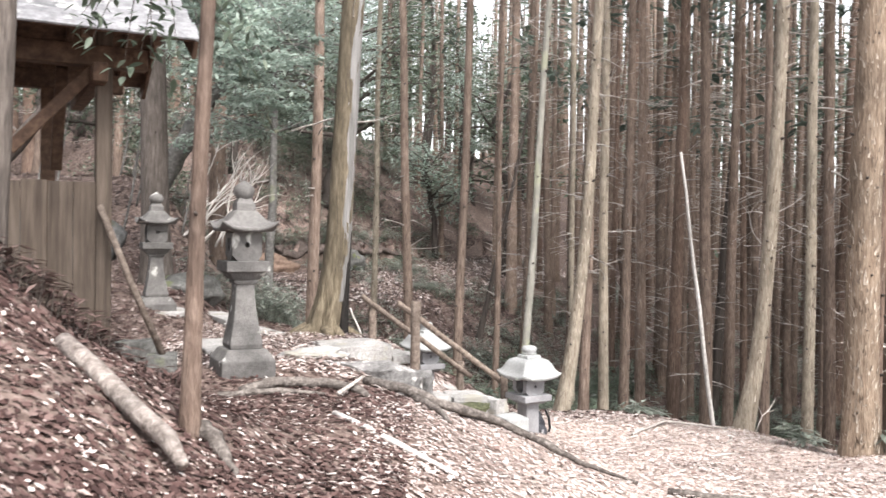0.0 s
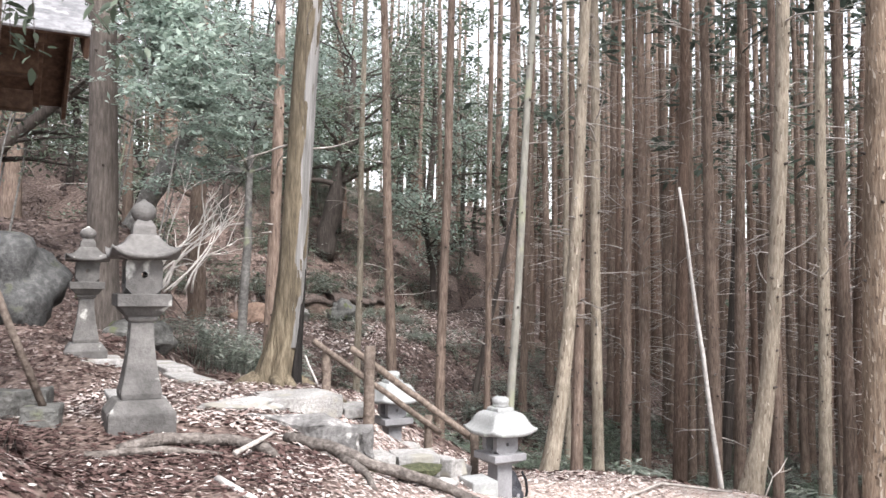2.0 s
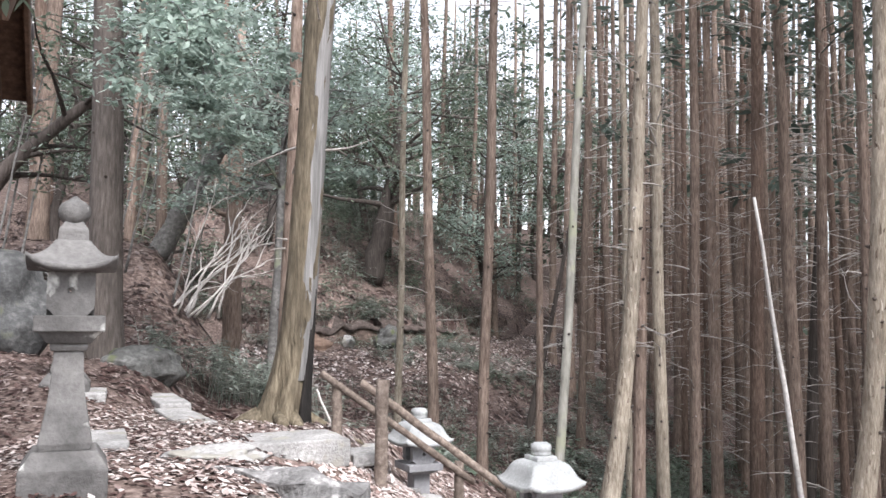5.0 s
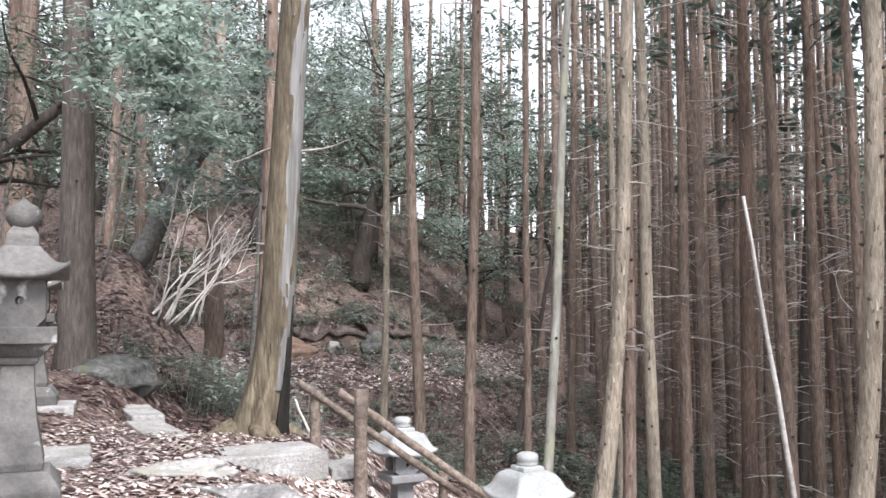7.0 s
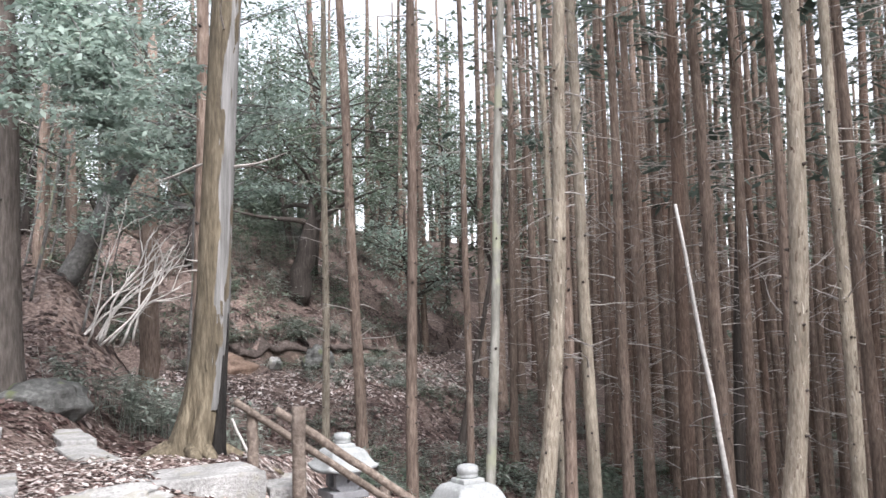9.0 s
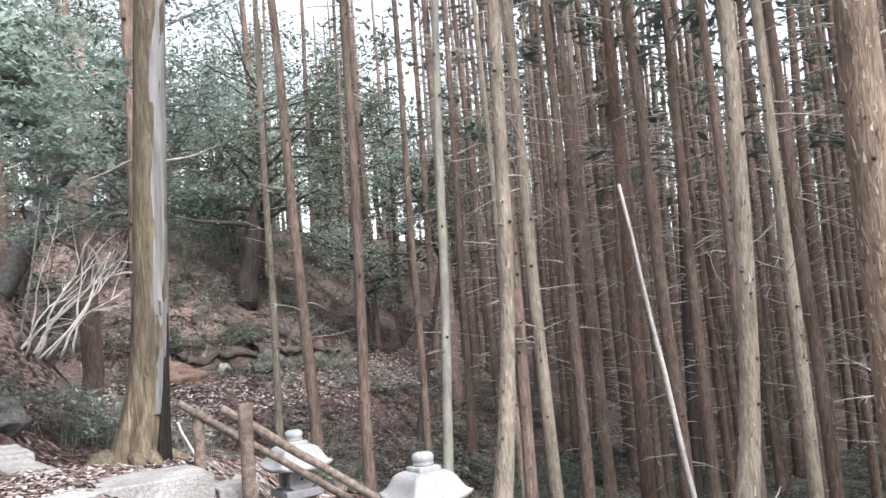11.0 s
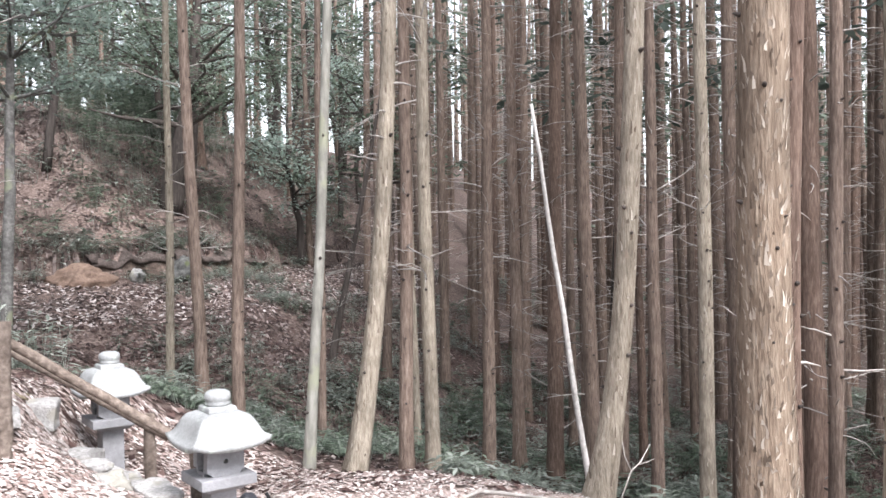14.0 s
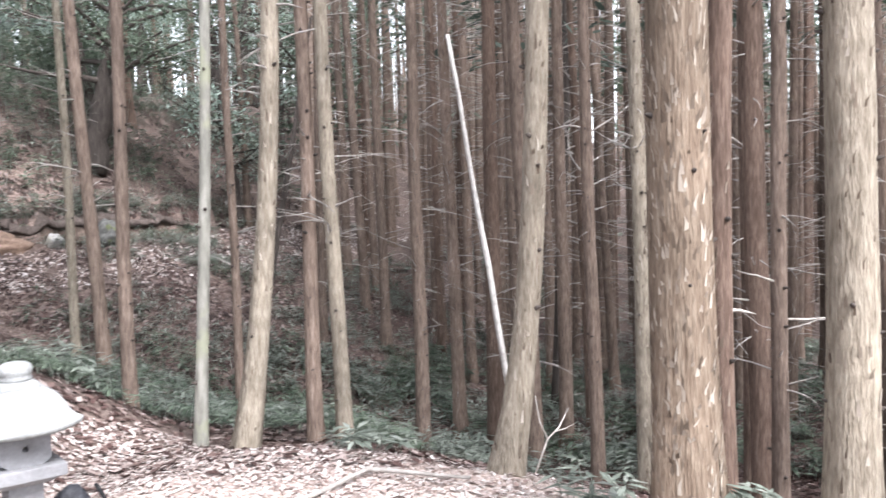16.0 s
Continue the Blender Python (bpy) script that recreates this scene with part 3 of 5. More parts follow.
single_tree("brown cedar companion behind the bowed cypress", 6.495, 16.742, -1.7, 0.105, -0.008, BARK, seed=36, branch=(3.5, 9, 14), flare=0.2, leany=0.003)
single_tree("scaly pale cedar past the bowed cypress", 6.493, 14.804, -3.6, 0.105, -0.003, BARK_PALE, seed=27, branch=(3, 10, 24), flakes=260, flare=0.25, leany=0.015)
single_tree("knotty cedar behind the slender one", 2.87, 18.0, -2.7, 0.07, -0.012, BARK_PALE, seed=28, branch=(2, 10, 26), flare=0.25)
single_tree("large pale cedar with shaggy peeling bark at the rim", 4.718, 9.546, -1.25, 0.185, 0.012, BARK_SHAG, seed=29, flare_height=0.5, branch=(3.6, 10, 8), flakes=1500, sides=22, knots=46, height=20, flare=0.28, leany=0.014)
single_tree("reddish cedar close behind the shaggy one", 5.579, 10.833, -1.55, 0.1, 0.017, BARK_RED, seed=30, branch=(1.2, 10, 14), flakes=60, flare=0.25)
single_tree("smooth pale trunk at the far rim", 5.828, 9.697, -1.2, 0.155, 0.004, BARK_PALE, seed=31, branch=(4, 10, 10), flakes=220, flare=0.25)
single_tree("brown cedar standing past the rim", 7.371, 13.207, -2.1, 0.09, 0.009, BARK, seed=32, branch=(1.5, 10, 20), flare=0.25)

# old split tree beside the steps
old = thing("old_split_tree", "big old mossy tree with a charred split base", "tree", pose(-1.37, 11.15, -0.2))
OLD_R, OLD_FLARE = 0.165, 0.95


def old_radius(z):
    return OLD_R * (1 - 0.45 * z / 15) * (1 + OLD_FLARE * math.exp(-z / 0.42))


me, old_axis = trunk_mesh("trunk", BARK_MOSSY, OLD_R, 15, (0.04, 0), OLD_FLARE, sides=30, segs=44, seed=41, lobes=6, taper=0.45, flare_height=0.42, foot=(-0.19, 0.8))
part("trunk", me, old)
# the barkless strip runs up one flank, ragged along both edges
buf = Buf()
rows_z = [0.55 + 0.12 * i for i in range(62)]
grid_v, grid_f = [], []
for i, z in enumerate(rows_z):
    lo_w = -1.38 + 0.3 * noise.noise(Vector((z * 1.7, 3, 1))) + 0.14 * noise.noise(Vector((z * 7, 5, 1)))
    hi_w = 0.55 + 0.15 * noise.noise(Vector((z * 1.4, 9, 4)))
    for k in range(7):
        w = lo_w + (hi_w - lo_w) * k / 6
        q = old_radius(z) * (1.02 if 0 < k < 6 else 0.96) + 0.009 * noise.noise(Vector((w * 8, z * 1.2, 2)))
        grid_v.append(old_axis(z) + Vector((math.cos(w), math.sin(w), 0)) * q)
for i in range(len(rows_z) - 1):
    for k in range(6):
        grid_f.append((i * 7 + k, i * 7 + k + 1, i * 7 + k + 8, i * 7 + k + 7))
buf.add(grid_v, grid_f)
part("bare_wood", buf.mesh("bare_wood", BARK_STRIP), old, "bare grey barkless strip")
# loose plates of bark about the foot
plates = Buf()
rng = random.Random(15)
for _ in range(70):
    z, w = 0.1 + rng.random() ** 1.6 * 1.6, rng.uniform(-3.4, -0.8)
    o, tng = Vector((math.cos(w), math.sin(w), 0)), Vector((-math.sin(w), math.cos(w), 0))
    c = old_axis(z) + o * old_radius(z) * 1.0
    hgt, wd, lift = rng.uniform(0.05, 0.22), rng.uniform(0.005, 0.018), rng.uniform(0.002, 0.014)
    plates.add([c - tng * wd, c + tng * wd, c + tng * wd * 0.7 + o * (lift + 0.006) - UP * hgt, c - tng * wd * 0.6 + o * lift - UP * hgt * 0.8], [(0, 1, 2, 3)])
part("loose_bark", plates.mesh("loose_bark", BARK_MOSSY), old, "loose curling bark plates", "stuff")
buf = Buf()
for k, (w, h) in enumerate(((-0.42, 1.05), (-0.3, 0.8), (-0.54, 0.6), (-0.2, 1.45))):
    pts = []
    for i in range(8):
        z = h * i / 7
        pts.append(old_axis(z) + Vector((math.cos(w), math.sin(w), 0)) * (old_radius(z) * 1.01))
    buf.tube(pts, [0.05 - 0.04 * i / 7 for i in range(8)], 6)
part("charred_split", buf.mesh("charred_split", CHAR), old, "black rotten split in the trunk")
rng = random.Random(5)
buf = Buf()
for k in range(9):
    w = k * 0.7 + rng.uniform(-0.2, 0.2)
    d = Vector((math.cos(w), math.sin(w), 0))
    pts = [Vector((-0.16, 0, 0)) + d * (0.2 + 0.16 * i) + UP * (0.20 - 0.075 * i + rng.uniform(-0.01, 0.01)) + Vector((-d.y, d.x, 0)) * rng.uniform(-0.04, 0.04) * i for i in range(5)]
    buf.tube(pts, [0.085, 0.065, 0.045, 0.03, 0.012], 7)
part("root_flare", buf.mesh("roots", BARK_MOSSY), old, "spreading surface roots")
part("branchwork", dead_branches(old_axis, 0.2, 15, 2.6, 8, 9, rng, (0.5, 1.5)).mesh("dead_branches", DEADWOOD), old, kind="stuff")

# leaning dead pole caught between the trunks
pole = Buf()
a, b = Vector((5.16, 15.46, gz(5.16, 15.46) - 0.1)), Vector((4.34, 15.33, 2.76))
pole.tube([a.lerp(b, i / 8) + Vector((0.009 * math.sin(i * 2.0), 0, 0)) for i in range(9)], [0.047 - 0.003 * i for i in range(9)], 9, wobble=0.06, rng=random.Random(3))
solo("dead_pole", pole.mesh("dead_pole", BLEACHED), "bleached broken dead trunk leaning among the cedars", "dead tree")

# plantation cedars: a few kinds, copied over the slope
kinds = []
for k in range(6):
    rng = random.Random(100 + k)
    r = (0.11, 0.14, 0.17, 0.13, 0.19, 0.10)[k]
    ob = thing("cedar_tree", "straight bare-trunked plantation cedar in the stand", "tree", pose(30 + k * 2.2, 46, gz(30 + k * 2.2, 46)), group="plantation cedars")
    me, ax = trunk_mesh("trunk", (BARK, BARK, BARK_RED, BARK, BARK, BARK_RED)[k], r, 18, (rng.uniform(-0.02, 0.02), rng.uniform(-0.02, 0.02)), 0.35, sides=9, segs=14, seed=100 + k)
    part("trunk", me, ob)
    part("branchwork", dead_branches(ax, r, 18, 1.0, 13, 60, rng, (0.3, 1.6)).mesh("dead_branches", DEADWOOD), ob, "dry grey snapped branches", "stuff")
    part("crown", spray_crown(ax, (8.0, 10.0, 12.0)[k % 3], 17.5, 9, 1.9, rng, (0.22, 0.45), 10).mesh("crown", NEEDLE), ob)
    kinds.append(ob)
for k, (x, y) in enumerate(((0.4, 33.5), (2.3, 31), (-0.6, 38), (3.6, 35), (1.2, 42), (-2.2, 41), (4.2, 29.5), (0.2, 47), (-4.5, 46))):
    copy_thing(kinds[(0, 3)[k % 2]], pose(x, y, gz(x, y) - 0.05, 0, 0, k * 67))
rng = random.Random(77)
taken = [(6.18, 19.44), (8.12, 23.67), (6.5, 16.74), (6.49, 14.8), (4.31, 19.16), (1.37, 18.7), (2.6, 14.77), (-0.62, 18.17), (-1.39, 19.95), (1.55, 14.16), (2.85, 14.69), (7.37, 13.2), (0.44, 15.53), (5.1, 15.5), (2.87, 18.0)]
placed, tries, far_spots = 0, 0, []
for k in range(400):
    if placed == 34:
        break
    x, y = rng.uniform(8.0, 19), rng.uniform(9.5, 21)
    if y < 9.3 + 0.35 * (x - 8) or any((x - a) ** 2 + (y - b) ** 2 < 1.3 for a, b in taken):
        continue
    taken.append((x, y))
    copy_thing(kinds[rng.randrange(6)], pose(x, y, gz(x, y) - 0.05, rng.uniform(-1.5, 1.5), rng.uniform(-1.5, 1.5), rng.uniform(0, 360)))
    placed += 1
for k in range(600):
    if placed == 66:
        break
    y = rng.uniform(25, 50)
    x = rng.uniform(0.17, 0.33) * y + 0.4
    if any((x - a) ** 2 + (y - b) ** 2 < 0.85 for a, b in taken):
        continue
    taken.append((x, y))
    copy_thing(kinds[rng.randrange(6)], pose(x, y, gz(x, y) - 0.05, rng.uniform(-1.5, 1.5), rng.uniform(-1.5, 1.5), rng.uniform(0, 360)))
    placed += 1
while placed < 330 and tries < 9000:
    tries += 1
    y = rng.uniform(12, 40) if rng.random() < 0.62 else rng.uniform(40, 60)
    x = rng.uniform(0.06, 1.0) * y + rng.uniform(0, 1.5)
    if x < 5.2 and y < 24 or x < 2.5 and y < 27 or y < 18.5 and x < 8.2:
        continue
    if rng.random() < 0.55 and x < 0.17 * y + 1.0:
        continue
    gap = 1.05 if y < 40 else 1.3
    if any((x - a) ** 2 + (y - b) ** 2 < gap * gap for a, b in taken):
        continue
    taken.append((x, y))
    placed += 1
    if y > 36:
        far_spots.append((x, y))
        continue
    copy_thing(kinds[rng.randrange(6)], pose(x, y, gz(x, y) - 0.05, rng.uniform(-1.2, 1.2), rng.uniform(-1.2, 1.2), rng.uniform(0, 360)))

# ---- stone lanterns ----


def square_stack(levels, bevel=0.0):
    """A solid of square rings: (z, half width) from the bottom up."""
    bm = bmesh.new()
    rings = []
    for z, h in levels:
        rings.append([bm.verts.new((sx * h, sy * h, z)) for sx, sy in ((-1, -1), (1, -1), (1, 1), (-1, 1))])
    for a, b in zip(rings, rings[1:]):
        for k in range(4):
            bm.faces.new((a[k], a[(k + 1) % 4], b[(k + 1) % 4], b[k]))
    bm.faces.new(reversed(rings[0]))
    bm.faces.new(rings[-1])
    if bevel:
        bmesh.ops.bevel(bm, geom=bm.edges[:], offset=bevel, segments=2, affect="EDGES", profile=0.6)
    return bm


def roof_shell(half, top_half, z0, z1, lift, thick, curve, seed):
    """A square lantern roof with hollowed slopes and upturned corners."""
    bm = bmesh.new()
    n, rows = 10, 12
    rings = []
    for i in range(rows + 1):
        q = i / rows
        if curve:
            h, zq = half + (top_half - half) * q, q ** curve
        else:
            zq = q ** 1.25
            h = top_half + (half - top_half) * float(np.interp(zq, (0, 0.06, 0.18, 0.36, 0.56, 0.74, 0.88, 0.96, 1), (1, 0.9, 0.77, 0.64, 0.54, 0.44, 0.31, 0.18, 0)))
        z = z0 + thick + (z1 - z0 - thick) * zq
        ring = []
        for s in range(4):
            for k in range(n):
                u = -1 + 2 * k / n
                x, y = ((u, -1), (1, u), (-u, 1), (-1, -u))[s]
                zz = z + lift * abs(u) ** 3 * (1 - q) ** 2
                ring.append(bm.verts.new((x * h, y * h, zz + 0.004 * noise.noise(Vector((x * 4 + seed, y * 4, q * 3))))))
        rings.append(ring)
    under = []
    for s in range(4):
        for k in range(n):
            u = -1 + 2 * k / n
            x, y = ((u, -1), (1, u), (-u, 1), (-1, -u))[s]
            under.append(bm.verts.new((x * half * 0.97, y * half * 0.97, z0 + lift * abs(u) ** 3)))
    rings.insert(0, under)
    inner = [bm.verts.new((v.co.x * 0.55, v.co.y * 0.55, z0 - 0.004)) for v in under]
    rings.insert(0, inner)
    m = 4 * n
    for a, b in zip(rings, rings[1:]):
        for k in range(m):
            bm.faces.new((a[k], a[(k + 1) % m], b[(k + 1) % m], b[k]))
    bm.faces.new(rings[-1])
    bm.faces.new(list(reversed(rings[0])))
    return bm


def pierced_wall(buf, w, z0, z1, t, hole, m, square=False):
    """A stone wall of a light chamber with one opening through it."""
    n, zc, h = 16, (z0 + z1) / 2, (z1 - z0) / 2
    outer, inner = [], []
    for k in range(n):
        a = 2 * math.pi * (k + 0.5) / n
        c, s = math.cos(a), math.sin(a)
        q = max(abs(c), abs(s))
        outer.append((c / q * w / 2, s / q * h))
        inner.append((c / q * hole, s / q * hole * 1.2) if square else (c * hole, s * hole))
    v = []
    for y in (0, t):
        v += [m @ Vector((a, y, zc + b)) for a, b in outer] + [m @ Vector((a, y, zc + b)) for a, b in inner]
    f = []
    for k in range(n):
        j = (k + 1) % n
        f += [(k, j, n + j, n + k), (2 * n + j, 2 * n + k, 3 * n + k, 3 * n + j), (n + k, n + j, 3 * n + j, 3 * n + k), (j, k, 2 * n + k, 2 * n + j)]
    buf.add(v, f)


def lathe(profile, sides=20):
    buf = Buf()
    v = [(r * math.cos(2 * math.pi * k / sides), r * math.sin(2 * math.pi * k / sides), z) for z, r in profile for k in range(sides)]
    f = [(i * sides + k, i * sides + (k + 1) % sides, (i + 1) * sides + (k + 1) % sides, (i + 1) * sides + k) for i in range(len(profile) - 1) for k in range(sides)]
    f += [tuple(reversed(range(sides))), tuple((len(profile) - 1) * sides + k for k in range(sides))]
    return buf.add(v, f)


def tall_lantern(m, label, seed, s=1.0, slim=1.0):
    ob = thing("stone_lantern", label, "stone lantern", m @ Matrix.Diagonal((slim, slim, 1, 1)), group="tall lanterns by the steps")

    def put(name, bm, lab="", smooth=False):
        return part(name, from_bm(bm, name, STONE_OLD, smooth), ob, lab)

    put("base", square_stack([(-0.15, 0.252 * s), (0.12 * s, 0.252 * s), (0.214 * s, 0.185 * s)], 0.012))
    put("column", square_stack([(0.212 * s, 0.145 * s), (0.255 * s, 0.155 * s), (0.36 * s, 0.134 * s), (0.50 * s, 0.108 * s), (0.65 * s, 0.092 * s), (0.775 * s, 0.086 * s)], 0.008))
    put("collar", square_stack([(0.775 * s, 0.1 * s), (0.80 * s, 0.112 * s), (0.818 * s, 0.108 * s)], 0.005))
    put("platform", square_stack([(0.818 * s, 0.125 * s), (0.885 * s, 0.18 * s), (0.888 * s, 0.203 * s), (0.978 * s, 0.203 * s)], 0.007))
    buf = Buf()
    w = 0.275 * s
    for k in range(4):
        pierced_wall(buf, w if k % 2 == 0 else w - 0.12 * s, 0.978 * s, 1.26 * s, 0.06 * s, 0.024 * s if k % 2 == 0 else 0.05 * s, pose(0, 0, 0, 0, 0, 90 * k) @ pose(0, -w / 2, 0), square=k % 2 == 1)
    part("light_chamber", buf.mesh("light_chamber", STONE_OLD, False), ob, "square chamber with a small round hole")
    put("roof", roof_shell(0.262 * s, 0.1 * s, 1.235 * s, 1.415 * s, 0.07 * s, 0.03 * s, 1.55, seed), "curved roof with upturned corners, lichen spots", True)
    put("neck", square_stack([(1.41 * s, 0.09 * s), (1.48 * s, 0.086 * s), (1.50 * s, 0.072 * s), (1.53 * s, 0.052 * s)], 0.006))
    knob = lathe([(1.51 * s, 0.05 * s), (1.53 * s, 0.075 * s), (1.56 * s, 0.094 * s), (1.59 * s, 0.098 * s), (1.62 * s, 0.09 * s), (1.645 * s, 0.065 * s), (1.66 * s, 0.035 * s), (1.68 * s, 0.01 * s)])
    part("finial", knob.mesh("finial", STONE_OLD), ob, "onion-shaped finial")
    return ob


tall_lantern(pose(-1.77, 7.39, 0.045, 0, 0, 27), "weathered grey granite lantern with lichen on its roof", 1, 0.975, 0.93)
tall_lantern(pose(-3.61, 10.88, 0.2, 0, 0, 25), "smaller weathered granite lantern below the hillside", 2, 0.896)


def low_lantern(m, label, seed):
    ob = thing("stone_lantern", label, "stone lantern", m, group="low pale lanterns by the handrail")

    def put(name, bm, mat, lab="", smooth=False):
        return part(name, from_bm(bm, name, mat, smooth), ob, lab)

    # post, platform and chamber get a darker grey than the roof stone
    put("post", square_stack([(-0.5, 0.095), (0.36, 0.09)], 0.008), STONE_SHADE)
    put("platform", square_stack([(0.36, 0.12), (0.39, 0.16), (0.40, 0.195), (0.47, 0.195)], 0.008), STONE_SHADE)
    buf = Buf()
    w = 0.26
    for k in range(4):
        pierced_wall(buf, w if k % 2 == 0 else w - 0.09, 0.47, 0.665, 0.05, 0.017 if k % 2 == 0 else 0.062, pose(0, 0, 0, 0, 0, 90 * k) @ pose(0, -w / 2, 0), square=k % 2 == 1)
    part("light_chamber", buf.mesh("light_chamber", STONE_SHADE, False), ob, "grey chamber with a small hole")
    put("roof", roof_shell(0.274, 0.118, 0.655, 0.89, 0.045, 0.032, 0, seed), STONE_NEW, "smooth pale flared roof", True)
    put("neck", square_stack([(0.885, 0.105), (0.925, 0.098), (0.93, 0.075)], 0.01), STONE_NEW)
    part("finial", lathe([(0.925, 0.08), (0.945, 0.088), (0.955, 0.078), (0.965, 0.085), (0.99, 0.09), (1.015, 0.084), (1.03, 0.06), (1.035, 0.02)]).mesh("finial", STONE_NEW), ob, "round cap stone")
    return ob


low_lantern(pose(1.022, 10.036, -1.083, 0, 0, 31), "low pale granite lantern where the handrail ends", 3)
low_lantern(pose(-0.186, 11.794, -1.012, 0, 0, 31), "low pale granite lantern beyond the handrail", 4)

# ---- steps, kerbs and rocks ----
A = 30


def block(name, label, x, y, top, l, w, h, rz, seed, mat=None, amount=0.015, bevel=0.018, rx=0, ry=0, category="stone"):
    bm = rough_box(l, w, h, seed, amount, bevel)
    return solo(name, from_bm(bm, name, mat or PAVING, False), label, category, pose(x, y, top - h, rx, ry, rz))


block("step_stone", "big flat pale granite step slab with mossy foot", -1.14, 9.93, -0.03, 0.92, 0.62, 0.24, A, 1, amount=0.015)
block("step_stone", "thin flat stone beside the big step slab", -0.5, 10.2, -0.18, 0.3, 0.4, 0.1, A - 8, 2)
block("step_stone", "long worn paving slab at the platform edge", -1.78, 9.7, -0.02, 0.42, 1.15, 0.14, A + 4, 3)
block("step_stone", "narrow worn kerb stone of the platform", -2.35, 10.75, 0.03, 0.34, 1.25, 0.13, A + 3, 4)
block("step_stone", "narrow worn kerb stone of the platform", -3.0, 11.95, 0.06, 0.32, 1.2, 0.13, A, 5)
block("step_stone", "pale flat slab lying behind the tall lantern", -2.35, 8.95, 0.07, 0.45, 0.95, 0.16, A - 4, 6)
block("step_stone", "square foot slab under the smaller lantern", -3.59, 10.85, 0.225, 0.75, 0.75, 0.14, 25, 7)
block("step_stone", "low hewn step stone with moss at its foot", -0.16, 8.12, -0.27, 0.34, 0.3, 0.2, 22, 8)
block("step_stone", "low hewn step stone with moss at its foot", 0.19, 8.27, -0.285, 0.36, 0.3, 0.2, 20, 9)
block("step_stone", "broken pale stone at the step's end", 0.48, 8.45, -0.36, 0.2, 0.22, 0.16, 50, 10, amount=0.04)
block("step_stone", "square pale plinth beside the lantern post", 0.78, 9.62, -0.79, 0.27, 0.34, 0.4, 24, 11, STONE_NEW, 0.008)
block("step_stone", "short grey stone block at the shelter post", -2.45, 7.35, 0.19, 0.26, 0.26, 0.2, 15, 12, ROCK, 0.03)
block("step_stone", "flat foundation stone under the shelter fence", -3.15, 7.95, 0.22, 0.9, 0.35, 0.3, 15, 13, ROCK, 0.04)


def rock(label, x, y, sink, sx, sy, sz, rz, seed, mat=None, rough=0.4):
    bm = boulder(sx, sy, sz, seed, rough)
    return solo("rock", from_bm(bm, "rock", mat or ROCK, True), label, "rock", pose(x, y, gz(x, y) + sz * sink, 0, 0, rz))


block("kerb_stone", "long rough kerb stone strewn with leaves", -0.7, 8.12, 0.0, 1.1, 0.34, 0.5, -23, 21, KERB, 0.11, 0.07, 0, 3, category="stone")
rock("grey angular rock under the kerb boulder", -0.30, 7.98, 0.0, 0.16, 0.15, 0.16, 10, 22, KERB)
rock("pale flat rock at the platform edge", -1.32, 8.62, 0.05, 0.34, 0.24, 0.08, 15, 23, PAVING)
rock("big lichen-grey boulder on the slope", -6.04, 13.3, 0.55, 1.35, 0.8, 0.85, -32, 24, SLATE, 0.3)
rock("round grey boulder beside the trail", -2.58, 27.4, 0.6, 0.42, 0.36, 0.36, 0, 25)
rock("small pale stone beside the trail", -3.78, 27.2, 0.5, 0.2, 0.2, 0.24, 0, 26, PAVING)
rock("dark rock half buried by the bushes", -3.75, 13, 0.0, 0.5, 0.3, 0.25, 30, 27)
for k, (x, y, l, w, rz) in enumerate(((0.0, 11.12, 0.42, 0.26, -40), (0.27, 10.78, 0.34, 0.24, -52), (0.52, 10.38, 0.46, 0.24, -56), (-0.32, 11.36, 0.32, 0.24, -20), (-0.66, 11.42, 0.3, 0.22, 5))):
    block("step_stone", "pale broken kerb stone of the lower steps", x, y, gz(x, y) + 0.11, l, w, 0.24, rz, 60 + k, PAVING, 0.035, 0.025)
rock("broken stone at the lantern steps", 0.25, 10.2, 0.1, 0.15, 0.12, 0.08, 20, 29, PAVING)
rock("broken stone at the lantern steps", 0.0, 10.55, 0.1, 0.18, 0.1, 0.08, -20, 30, PAVING)
rock("broken stone at the lantern steps", 0.45, 9.3, 0.1, 0.15, 0.1, 0.07, 40, 31, PAVING)


def bank_along(t_lo, t_hi, step):
    """Places along the trail's upper side with the way uphill."""
    out = []
    for (ax, ay), (bx, by) in zip(TRAIL[1:-2], TRAIL[2:-1]):
        d = math.hypot(bx - ax, by - ay)
        k = 0.0
        while k < d:
            x, y = ax + (bx - ax) * k / d, ay + (by - ay) * k / d
            if t_lo < x < t_hi:
                out.append((x, y, -(by - ay) / d, (bx - ax) / d))
            k += step
    return out


